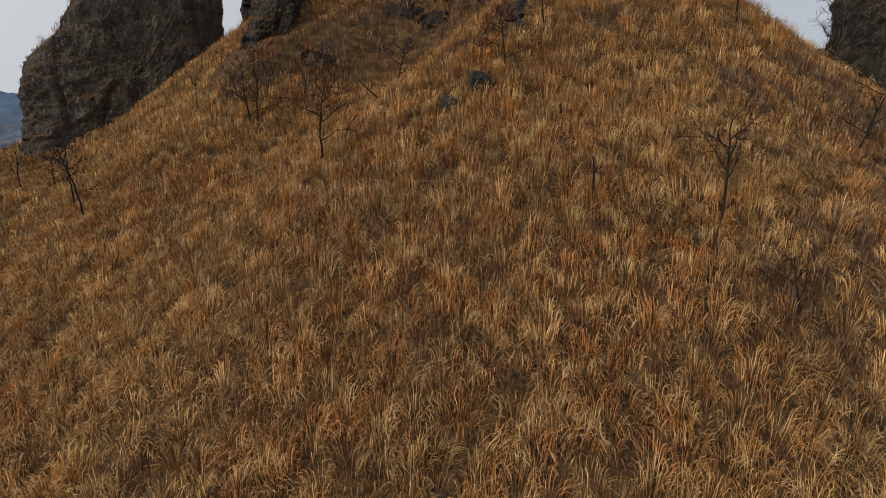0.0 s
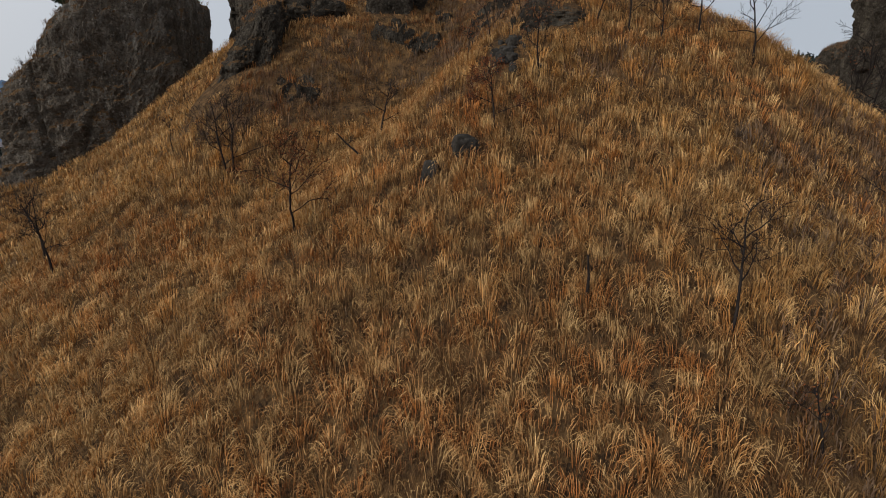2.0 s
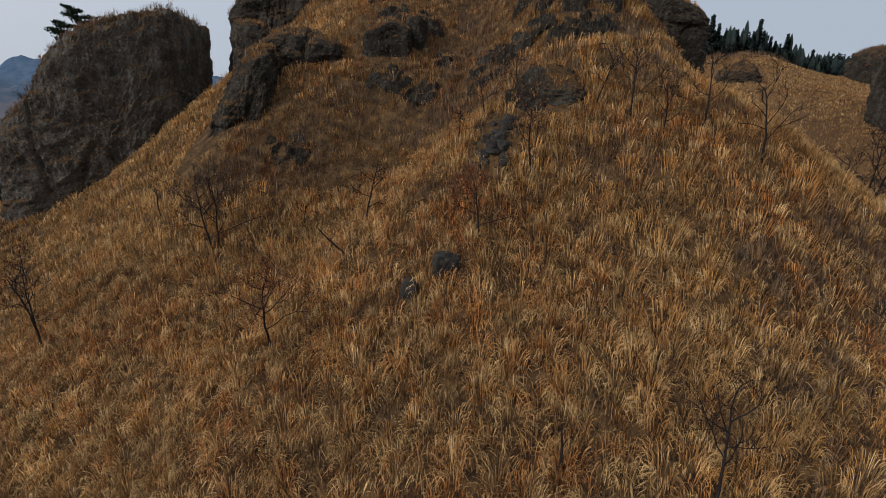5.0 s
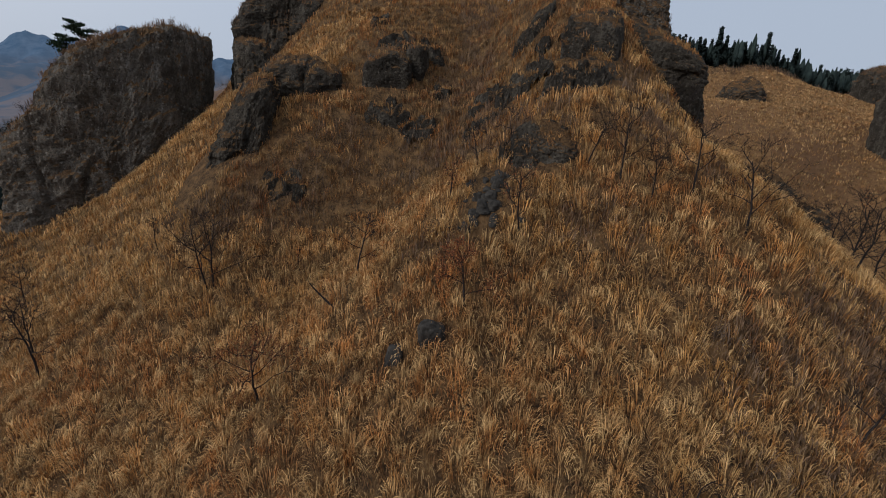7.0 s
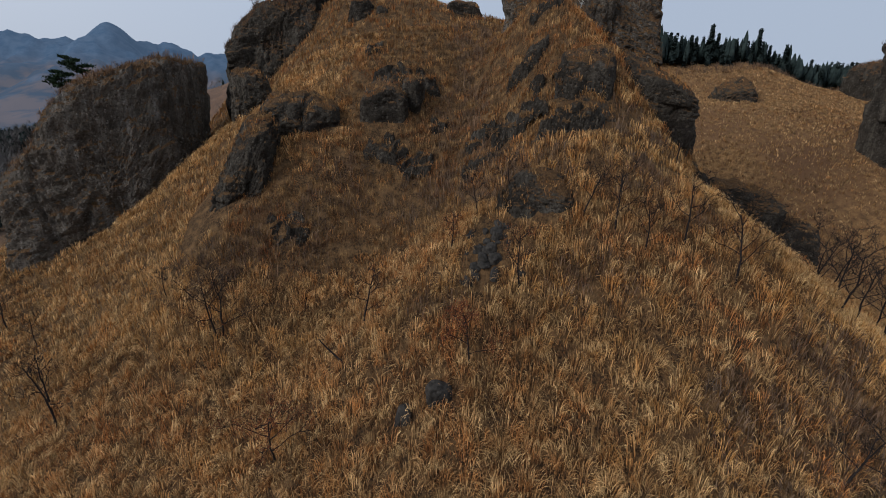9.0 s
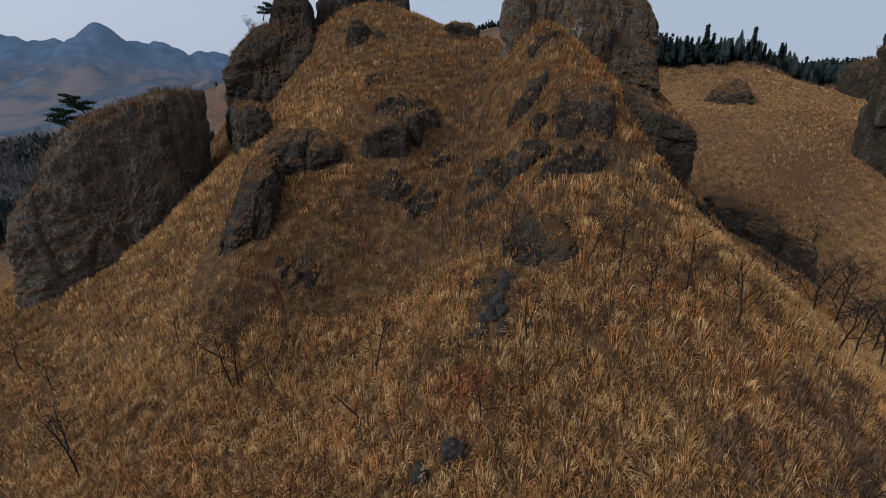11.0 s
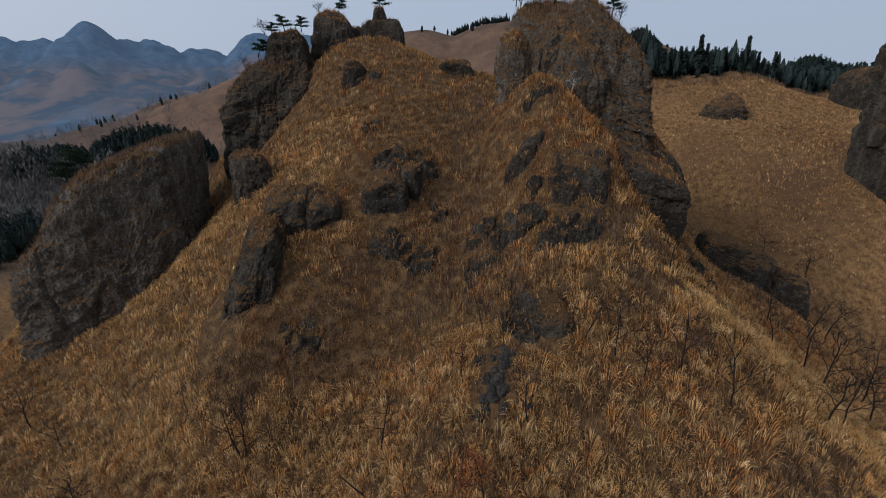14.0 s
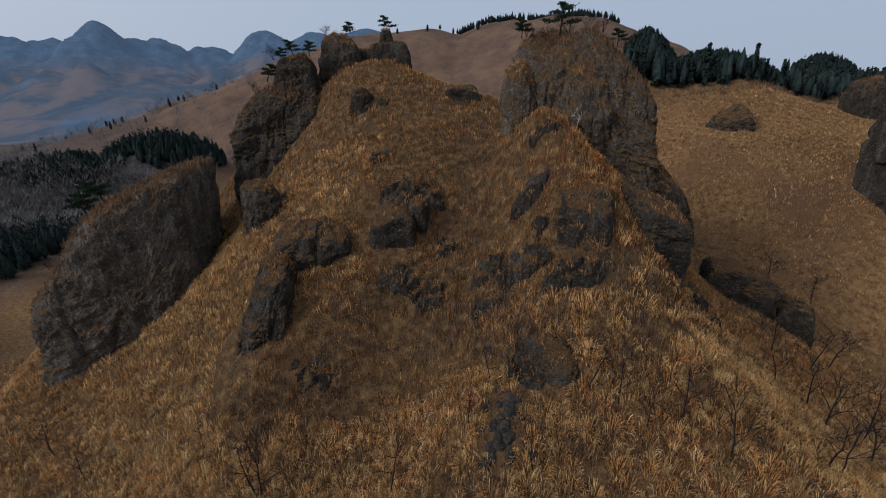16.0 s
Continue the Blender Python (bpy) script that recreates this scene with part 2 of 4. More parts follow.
def fbm(x, y, z, octaves=4, seed=0):
    total, amp = 0, 1.0
    for o in range(octaves):
        total = total + amp * vnoise(x * 2 ** o, y * 2 ** o, z * 2 ** o, seed + o)
        amp *= 0.5
    return total


def mesh_from(name, verts, quads=None, tris=None, smooth=True):
    """A mesh from arrays of vertices, four-cornered and three-cornered faces."""
    me = bpy.data.meshes.new(name)
    verts = np.asarray(verts, np.float32)
    quads = np.zeros((0, 4), np.int32) if quads is None else np.asarray(quads, np.int32).reshape(-1, 4)
    tris = np.zeros((0, 3), np.int32) if tris is None else np.asarray(tris, np.int32).reshape(-1, 3)
    me.vertices.add(len(verts))
    me.vertices.foreach_set("co", verts.ravel())
    loops = np.concatenate([quads.ravel(), tris.ravel()])
    me.loops.add(len(loops))
    me.loops.foreach_set("vertex_index", loops)
    starts = np.concatenate([np.arange(len(quads)) * 4, len(quads) * 4 + np.arange(len(tris)) * 3])
    me.polygons.add(len(starts))
    me.polygons.foreach_set("loop_start", starts.astype(np.int32))
    me.update(calc_edges=True)
    me.polygons.foreach_set("use_smooth", np.full(len(starts), smooth))
    me.validate()
    return me


def piece(name, me, mat, parent=None, label=""):
    ob = new(name, me)
    if mat and not me.materials:
        me.materials.append(mat)
    if parent is not None:
        ob.parent = parent
    return tagged(ob, label)


def thing(name, at, label, category, group=""):
    e = new(name)
    e.location = at
    return tagged(e, label, category, group)


# ---- the land ----
# swells and hollows of the hill: x, y, radius, height
SWELLS = [
    (20.0, 95.0, 60, 42.0),
    (40.5, 66.0, 13, -7.8),
    (119.0, 143.0, 42, 40.6),
    (11.0, 38.0, 9, 14.5),
    (-11.5, 59.5, 13, 15.5),
    (-16.0, 15.5, 9, 3.1),
    (27.5, 92.0, 13, -10.3),
    (-3.5, -15.5, 19, -7.1),
    (138.0, 118.0, 13, 13.3),
    (56.0, 47.0, 9, -9.5),
    (1.5, 66.0, 13, 7.5),
    (2.0, 20.0, 9, 9.1),
    (66.5, 118.0, 13, 11.1),
    (-16.0, 38.0, 9, 11.8),
    (20.0, 24.5, 9, 4.8),
    (-29.5, 74.0, 9, 14.9),
    (-43.0, 38.0, 9, 8.9),
    (15.5, 56.0, 9, 8.2),
    (29.0, 24.5, 9, 2.8),
    (42.5, 119.0, 9, 12.9),
    (-7.0, 33.5, 9, -1.1),
    (98.0, 73.0, 28, 6.8),
    (42.5, 87.5, 9, 6.2),
    (-43.0, 56.0, 9, 9.8),
]
# smaller knolls and runnels on its face
KNOLLS = [
    (-1.6, 34.4, 3.5, -1.5),
    (4.0, 28.8, 3.5, 1.5),
    (18.0, 34.4, 3.5, -1.8),
    (-7.0, 41.0, 5.0, 0.4),
    (9.6, 42.8, 3.5, 2.1),
    (8.2, 21.8, 3.5, -1.0),
    (18.0, 27.4, 3.5, 1.3),
    (-19.8, 38.6, 3.5, -2.3),
    (20.8, 20.4, 3.5, -1.3),
    (32.0, 45.6, 3.5, 1.7),
    (2.6, 44.2, 3.5, -1.7),
    (-29.0, 45.0, 5.0, 1.0),
    (-15.6, 28.8, 3.5, 0.8),
    (-7.2, 20.4, 3.5, 0.8),
    (-15.6, 19.0, 3.5, -0.8),
    (-7.2, 27.4, 3.5, -0.6),
    (-0.2, 17.6, 3.5, -0.7),
    (11.0, 14.8, 3.5, 0.7),
    (-3.0, 45.6, 3.5, 1.5),
    (-8.6, 35.8, 3.5, 0.8),
    (-11.4, 58.2, 7.0, -0.4),
    (27.8, 55.4, 7.0, -1.5),
    (-8.0, 69.5, 5.0, 3.5),
    (-15.0, 67.5, 4.5, 3.0),
    (74.0, 121.0, 17.0, -3.5),
    (45.0, 118.0, 14.0, -1.5),
    (-62.0, 92.0, 22.0, -8.0),
    (9.2, 46.8, 2.5, 2.6),
]
# folds: ribs and runnels between them
FOLDS = [
    (7.5, 34.0, 4.5, -0.85), (1.5, 16.0, 7.0, 0.49), (-25.5, 41.5, 4.5, 0.59), (28.5, 34.0, 7.0, -0.70), (4.5, 41.5, 3.0, -1.15), (0.0, 26.5, 3.0, 0.76),
    (6.0, 28.0, 3.0, -1.03), (-4.5, 31.0, 3.0, -0.64), (-12.0, 28.0, 3.0, 0.68), (-12.0, 47.5, 4.5, -0.63), (4.5, 35.5, 3.0, -1.31), (15.0, 29.5, 3.0, -0.61),
    (-19.5, 29.5, 3.0, -0.54), (15.0, 19.0, 4.5, 0.34), (-34.5, 38.5, 3.0, -0.60), (-1.5, 50.5, 3.0, 0.76), (4.5, 55.0, 3.0, -0.58), (-3.0, 38.5, 3.0, 0.55),
    (-10.5, 35.5, 3.0, -0.33), (-21.0, 22.0, 3.0, 0.41), (-7.5, 23.5, 3.0, -0.36), (-27.0, 32.5, 3.0, 0.39), (-39.0, 38.5, 4.0, -1.7),
]
# broad hills behind: x, y, half-widths, height
HILLS = [
    (95, 455, 150, 100, 101), (-60, 470, 160, 110, 93), (127, 320, 22, 40, 63), (165, 312, 60, 40, 45), (243, 318, 34, 40, 48),
    (-172, 186, 36, 30, 12), (-138, 206, 30, 28, 20), (-140, 130, 34, 40, -4),
    (-330, 760, 150, 120, 22), (-560, 900, 220, 130, 45), (-900, 1250, 260, 160, 80), (-1350, 1450, 300, 160, 90),
]
BASE = -16.0


def land(x, y):
    """The height of the ground."""
    x, y = np.asarray(x, float), np.asarray(y, float)
    z = np.full(np.broadcast(x, y).shape, BASE)
    for cx, cy, r, h in SWELLS + KNOLLS + FOLDS:
        z = z + h * np.exp(-((x - cx) ** 2 + (y - cy) ** 2) / (2 * r * r))
    z = z - np.clip((-x - 70) / 200, 0, 1) * 12
    for cx, cy, a, b, h in HILLS:
        z = np.maximum(z, BASE + (h - BASE) * np.exp(-((x - cx) / a) ** 2 / 2 - ((y - cy) / b) ** 2 / 2))
    far = np.clip((np.hypot(x, y) - 90) / 300, 0, 1)
    z = z + 0.45 * fbm(x / 7, y / 7, 0.0, 3, 5) * (1 - far) + far * 7 * fbm(x / 90, y / 90, 0.0, 4, 9)
    return z


def build_ground():
    cx, cy = 2.0, 4.0
    fine = np.radians(np.arange(-72, 72.01, 0.48))
    coarse = np.radians(np.arange(78, 287, 6.0))
    ang = np.concatenate([fine, coarse])
    rad = [1.5]
    while rad[-1] < 4700:
        rad.append(rad[-1] * 1.027 + 0.01)
    rad = np.array(rad)
    A, R = np.meshgrid(ang, rad)
    X, Y = cx + R * np.sin(A), cy + R * np.cos(A)
    Z = land(X, Y)
    verts = np.stack([X.ravel(), Y.ravel(), Z.ravel()], 1)
    n, m = len(ang), len(rad)
    i, j = np.meshgrid(np.arange(n), np.arange(m - 1))
    k = (i + 1) % n
    quads = np.stack([j * n + i, j * n + k, (j + 1) * n + k, (j + 1) * n + i], -1).reshape(-1, 4)[:, ::-1]
    verts = np.vstack([verts, [[cx, cy, float(land(cx, cy))]]])
    c = len(verts) - 1
    tris = np.stack([np.full(n, c), np.arange(n), (np.arange(n) + 1) % n], -1)
    ob = piece("ground", mesh_from("ground", verts, quads, tris), ground_mat)
    tagged(ob, "steep hillside of brown turf and litter under dry grass", "ground", "", "structure")


build_ground()

# mountains: x, y, crest height, half-width, how far the flanks reach
PEAKS = [
    (-2250, 1500, 300, 600, 420), (-1843, 1840, 300, 420, 420), (-1700, 1970, 312, 300, 420), (-1602, 2054, 392, 200, 460), (-1490, 2140, 336, 260, 420),
    (-1420, 2185, 334, 220, 420), (-1230, 2296, 296, 320, 380), (-995, 2409, 366, 260, 380), (-741, 2499, 362, 330, 380), (-480, 2560, 372, 420, 380), (0, 2650, 330, 600, 380),
    (-300, 1660, 262, 240, 300), (-480, 1630, 228, 200, 300), (-640, 1580, 186, 190, 280), (-760, 1530, 150, 170, 260), (-870, 1460, 105, 160, 240),
    (-1075, 1316, 150, 110, 260), (-1150, 1263, 128, 120, 240), (-960, 1390, 70, 160, 200),
]


def build_mountains():
    ang = np.radians(np.arange(-66, 40.01, 0.28))
    rad = np.concatenate([np.arange(640, 1300, 18.0), np.arange(1300, 2900, 26.0), np.arange(2900, 3700, 110.0)])
    A, R = np.meshgrid(ang, rad)
    X, Y = R * np.sin(A), R * np.cos(A)
    Z = np.full(X.shape, -40.0)
    for x, y, h, w, d in PEAKS:
        s, c = x / math.hypot(x, y), y / math.hypot(x, y)
        across, along = (X - x) * c - (Y - y) * s, (X - x) * s + (Y - y) * c
        q = np.sqrt((across / w) ** 2 + (along / d) ** 2 + 0.02)
        Z = np.maximum(Z, -40 + (h + 42) * np.exp(-0.55 * q ** 1.35))
    ridged = 1 - np.abs(fbm(X / 330, Y / 330, 0.0, 6, 21)) - 0.35 * np.abs(fbm(X / 90, Y / 90, 0.0, 3, 23))
    Z = Z + (ridged - 0.62) * 60 * np.clip((Z + 10) / 200, 0, 1) * np.clip((400 - Z) / 120, 0.25, 1)
    Z = np.maximum(Z, land(X, Y) - 6 + 10 * np.clip((R - 700) / 150, 0, 1))
    verts = np.stack([X.ravel(), Y.ravel(), Z.ravel()], 1)
    n, m = len(ang), len(rad)
    i, j = np.meshgrid(np.arange(n - 1), np.arange(m - 1))
    quads = np.stack([j * n + i, (j + 1) * n + i, (j + 1) * n + i + 1, j * n + i + 1], -1).reshape(-1, 4)
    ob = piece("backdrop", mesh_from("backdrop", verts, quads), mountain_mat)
    tagged(ob, "wooded mountain range, air haze put into its blue colour and glow", "mountain", "", "structure")


build_mountains()

# ---- rocks ----
FOOTPRINTS = []
LEDGES = []


def sphere(level):
    bm = bmesh.new()
    bmesh.ops.create_icosphere(bm, subdivisions=level, radius=1)
    v = np.array([p.co for p in bm.verts])
    f = np.array([[q.index for q in p.verts] for p in bm.faces])
    bm.free()
    return v, f


SPHERES = {k: sphere(k) for k in (2, 3, 4, 5, 6, 7)}


def rock(at, half, yaw=0.0, level=5, boxy=5.0, lump=0.14, shear=(0.0, 0.0), taper=0.1, seed=1, bed=0.7, turf=True, lean=(0.0, 0.0), mat=None, chips=9,
         name="rock_outcrop", label="dark weathered conglomerate outcrop with dry grass on its ledges", group="rock outcrops"):
    """A crag: a rounded block with bedding ledges, upright joints and lumps. shear tips its top, taper narrows it upwards."""
    u, faces = SPHERES[level]
    # a block with its corners struck off
    cut = np.random.default_rng(seed).normal(0, 1, (chips, 3)) * np.array([1, 1, 0.8])
    cut[:, 2] = np.abs(cut[:, 2])
    cut /= np.linalg.norm(cut, axis=1)[:, None]
    cut = np.vstack([np.eye(3), -np.eye(3), cut * np.random.default_rng(seed + 1).uniform(0.80, 1.0, (chips, 1))])
    r = (np.clip(u @ cut.T, 0, None) ** (boxy * 2.4)).sum(1) ** (-1 / (boxy * 2.4))
    p = u * r[:, None] * np.array(half)
    # rooted deep in the slope
    p[:, 2] = np.where(p[:, 2] < 0, p[:, 2] * 1.7, p[:, 2])
    size = (half[0] * half[1] * half[2]) ** (1 / 3)
    s = size * 0.8
    q = p + np.array([seed * 17.3, seed * 5.1, seed * 9.7])
    big = fbm(q[:, 0] / s, q[:, 1] / s, q[:, 2] / s, 3, seed)
    joint = np.abs(fbm(q[:, 0] / (s * 0.6), q[:, 1] / (s * 0.6), q[:, 2] / (s * 2.2), 3, seed + 7))
    crease = 1 - np.abs(fbm(q[:, 0] / 1.6, q[:, 1] / 1.6, q[:, 2] / 1.1, 4, seed + 5))
    band = (p[:, 2] + 0.8 * big + 0.25 * vnoise(q[:, 0] / 1.7, q[:, 1] / 1.7, q[:, 2], seed + 3)) / bed
    step = np.abs((band % 1.0) - 0.5) * 2
    knob = fbm(q[:, 0] / 0.55, q[:, 1] / 0.55, q[:, 2] / 0.35, 3, seed + 11)
    side = 1 - np.clip(np.abs(u[:, 2]) - 0.6, 0, 0.4) / 0.4
    out = lump * size * big * 0.8 - min(0.42, 0.06 * size) * np.exp(-(joint / 0.09) ** 2) * side
    out = out + min(0.05, 0.015 * size) * (step ** 3 - 0.3) * side * np.clip(big + 0.6, 0, 1) + min(0.20, 0.06 * size) * (crease - 0.6) + min(0.09, 0.03 * size) * knob
    # beds that stand out or are weathered back, broken pebbly faces
    slab = vnoise(q[:, 0] / 2.4, q[:, 1] / 2.4, np.floor(band) * 3.7, seed + 13)
    rubble = np.abs(fbm(q[:, 0] / 0.6, q[:, 1] / 0.6, q[:, 2] / 0.45, 3, seed + 17))
    out = out + min(0.26, 0.05 * size) * slab * side - min(0.08, 0.015 * size) * (step > 0.78) * side + min(0.26, 0.06 * size) * (rubble - 0.4)
    p = p + u * out[:, None]
    top = p[:, 2] / half[2]
    p[:, :2] *= (1 - taper * np.clip(top + 1, 0, 2) / 2)[:, None]
    p[:, 2] += np.clip(top + 0.4, 0, 1.4) / 1.4 * (shear[0] * p[:, 0] + shear[1] * p[:, 1])
    p[:, 0] += lean[0] * (p[:, 2] + half[2])
    p[:, 1] += lean[1] * (p[:, 2] + half[2])
    c, sn = math.cos(radians(yaw)), math.sin(radians(yaw))
    p[:, :2] = p[:, :2] @ np.array([[c, sn], [-sn, c]])
    me = mesh_from(name, p, None, faces, smooth=False)
    ob = piece(name, me, mat or rock_mat)
    ob.location = at
    tagged(ob, label, "rock", group)
    FOOTPRINTS.append((at, half, yaw))
    if turf:
        nrm = np.zeros(len(p) * 3, np.float32)
        me.vertices.foreach_get("normal", nrm)
        nz = nrm.reshape(-1, 3)[:, 2]
        LEDGES.append((p[nz > (0.42 if size > 5 else 0.6)] + np.array(at), size, ob))
    return ob


# the great wall by the valley, its fin and the blocks above
rock((-36.6, 49.5, 12.9), (7.5, 7.4, 15.2), 15, 7, 4.4, 0.07, (0.46, 0.0), 0.0, 4, 1.3, lean=(0.11, 0.0), group="", mat=cliff_mat, chips=2,
     name="rock_cliff", label="great dark conglomerate cliff with grassy sloping top")
rock((-15.9, 35.3, 18.4), (2.1, 2.6, 6.6), 12, 6, 4.0, 0.07, (0.1, 0.4), 0.06, 5, 0.9, lean=(0.28, 0.16), label="upright fin of dark conglomerate beside the grassy gully")
rock((-18.5, 49.2, 25.8), (2.3, 2.4, 3.6), 10, 5, 3.2, 0.12, (0.0, 0.4), 0.15, 6)
rock((-12.2, 41.2, 24.9), (2.2, 2.4, 1.9), -10, 5, 3.4, 0.24, (0.0, 0.45), 0.05, 7)
rock((-9.4, 41.6, 24.8), (1.7, 2.2, 1.8), 20, 4, 3.4, 0.24, (0.0, 0.45), 0.05, 8)
# blocks on the middle slope
rock((-4.0, 42.6, 26.2), (1.9, 1.7, 1.7), 6, 4, 4.2, 0.12, (0.05, 0.35), 0.05, 91, 0.7)
rock((-1.9, 43.6, 27.0), (1.0, 1.2, 1.5), -8, 4, 4.0, 0.14, (0.1, 0.3), 0.05, 92, 0.6)
rock((-9.1, 58.4, 35.2), (1.6, 1.6, 2.6), 0, 5, 3.5, 0.12, (0, 0.2), 0.1, 14)
rock((-6.6, 58.2, 35.6), (0.9, 1.0, 1.2), 0, 4, 3.5, 0.12, (0, 0.2), 0.1, 15)
rock((2.5, 60.4, 36.4), (2.2, 1.5, 1.3), 4, 4, 3.0, 0.14, (0, 0.1), 0.1, 16)
# stepped face below the crag
rock((11.2, 37.9, 27.7), (2.0, 2.0, 2.2), -12, 4, 4.4, 0.12, (0, 0.45), 0.08, 18)
rock((10.7, 35.6, 24.9), (2.1, 1.9, 1.9), -4, 4, 4.6, 0.12, (0, 0.5), 0.05, 19)
rock((17.0, 40.0, 26.4), (3.1, 2.2, 2.6), -24, 5, 3.4, 0.18, (-0.55, 0.25), 0.05, 21)


def outcrop(cx, cy, a, b, seed, lift=0.55, bed=0.85, label="dark stepped conglomerate outcrop showing through the grass"):
    """Bedrock that shows through the slope: broken steps following the hill, dipping under the turf at its rim."""
    nx, ny = int(2 * a / 0.13), int(2 * b / 0.13)
    X, Y = np.meshgrid(np.linspace(-a, a, nx), np.linspace(-b, b, ny))
    wx, wy = cx + X, cy + Y
    base = land(wx, wy)
    rim = np.sqrt((X / a) ** 2 + (Y / b) ** 2) + 0.48 * fbm(wx / 1.6, wy / 1.6, 0.0, 4, seed)
    m = np.clip((0.92 - rim) / 0.22, 0, 1)
    m = m * m * (3 - 2 * m)
    tilt = base + 0.55 * fbm(wx / 1.9, wy / 1.9, 0.0, 3, seed + 1) + 0.35 * np.sign(vnoise(wx / 1.1, wy / 2.4, 0.0, seed + 2)) * np.abs(vnoise(wx / 1.1, wy / 2.4, 0.0, seed + 2)) ** 0.4
    k = np.floor(tilt / bed)
    fr = tilt / bed - k
    q = np.clip((fr - 0.62) / 0.30, 0, 1)
    stepped = (k + 0.22 * fr + 0.78 * q * q * (3 - 2 * q)) * bed
    crease = 1 - np.abs(fbm(wx / 0.9, wy / 0.9, base / 0.9, 4, seed + 5))
    Z = base + m * (stepped - tilt + 0.30 * bed + lift + 0.22 * (crease - 0.6) + 0.13 * fbm(wx / 0.35, wy / 0.35, base / 0.35, 2, seed + 9)) - (1 - m) * 0.5
    Yp = Y - 0.16 * m * fbm(wx / 0.7, base / 0.5, 0.0, 3, seed + 6)
    at = np.array([cx, cy, float(land(cx, cy))])
    verts = np.stack([X.ravel(), Yp.ravel(), Z.ravel() - at[2]], 1)
    i, j = np.meshgrid(np.arange(nx - 1), np.arange(ny - 1))
    quads = np.stack([j * nx + i, j * nx + i + 1, (j + 1) * nx + i + 1, (j + 1) * nx + i], -1).reshape(-1, 4)
    keep = m.ravel()[quads].max(1) > 0.01
    me = mesh_from("rock_outcrop", verts, quads[keep], smooth=False)
    ob = piece("rock_outcrop", me, rock_mat)
    ob.location = at
    tagged(ob, label, "rock", "rock outcrops")
    FOOTPRINTS.append((at, (a * 0.52, b * 0.52, 6.0), 0.0))
    gx, gy = np.gradient(Z, 2 * b / ny, 2 * a / nx)
    flat = (m.ravel() > 0.3) & (np.hypot(gx, gy).ravel() < 0.75)
    LEDGES.append((verts[flat] + at, 0.55 * math.sqrt(a * b), ob))


# broken bedrock on the middle slope and below the crag
for cx, cy, a, b, seed, lift in (
        (-3.4, 44.4, 2.4, 1.6, 201, 0.5), (-0.8, 45.6, 1.4, 1.1, 202, 0.4), (-3.2, 38.8, 2.0, 1.3, 203, 0.35), (-0.6, 38.0, 1.4, 1.0, 217, 0.3), (7.4, 40.4, 1.7, 1.0, 204, 0.5),
        (10.9, 36.6, 2.2, 1.3, 205, 0.6), (9.4, 34.0, 2.4, 1.2, 206, 0.5), (6.6, 36.6, 2.0, 1.6, 207, 0.5), (4.0, 38.0, 1.2, 1.0, 208, 0.3),
        (3.4, 35.2, 1.4, 0.9, 209, 0.25), (6.5, 29.4, 2.4, 1.1, 210, 0.25), (-9.6, 33.0, 1.8, 1.0, 211, 0.1), (0.9, 41.6, 1.1, 0.9, 212, 0.25),
        (17.8, 41.6, 2.4, 2.0, 213, 0.5), (-6.4, 49.6, 1.2, 0.9, 214, 0.3), (9.4, 44.2, 1.8, 0.5, 215, 0.25), (20.6, 37.6, 1.6, 1.4, 216, 0.35)):
    outcrop(cx, cy, a, b, seed, lift)
# the crag and its rib
rock((12.6, 53.6, 32.2), (5.9, 6.0, 9.4), -5, 7, 4.6, 0.12, (-0.36, 0.05), 0.10, 22, 1.2, group="", mat=crag_mat, chips=9,
     name="rock_cliff", label="tall dark crag with dry shrubs and grass on top")
rock((16.4, 51.8, 31.2), (5.0, 4.6, 9.2), -14, 7, 3.8, 0.08, (-1.05, 0.0), 0.10, 23, 1.2, mat=crag_mat)
rock((21.8, 48.8, 24.6), (3.2, 2.8, 4.6), -28, 5, 3.0, 0.12, (-0.9, 0.0), 0.05, 37, 0.7)
rock((7.9, 50.8, 33.6), (2.0, 2.6, 5.2), 10, 6, 3.4, 0.22, (-0.1, 0.2), 0.2, 46, 0.8, mat=crag_mat)
rock((13.2, 49.6, 32.4), (2.6, 2.6, 6.0), -8, 6, 3.4, 0.22, (-0.5, 0.2), 0.15, 47, 0.8, mat=crag_mat)
# towers on the crest
rock((-21.2, 64.3, 32.2), (6.2, 4.6, 5.9), 4, 6, 3.8, 0.22, (0.3, 0.1), 0.12, 24, 0.8)
rock((-18.8, 66.0, 37.4), (3.4, 2.7, 4.8), 4, 5, 3.6, 0.2, (0.1, 0), 0.25, 25, 0.8)
rock((-13.8, 70.0, 38.4), (3.7, 3.0, 6.2), 0, 5, 3.6, 0.2, (0, 0), 0.26, 26, 0.8)
rock((-10.8, 70.8, 38.4), (3.8, 2.4, 4.2), 0, 5, 3.0, 0.13, (0, 0), 0.2, 38, 0.8)
rock((-7.8, 71.0, 39.6), (4.4, 3.0, 4.0), 0, 5, 3.2, 0.2, (0, 0), 0.34, 27, 0.8)
rock((-7.7, 71.0, 43.4), (1.2, 1.2, 1.7), 0, 4, 3.0, 0.12, (0, 0), 0.3, 28, 0.6)
# low slabs in the grass
rock((6.9, 29.7, 21.2), (1.7, 1.2, 1.0), 4, 4, 2.8, 0.30, (0, 0.7), 0.05, 29, 0.4)
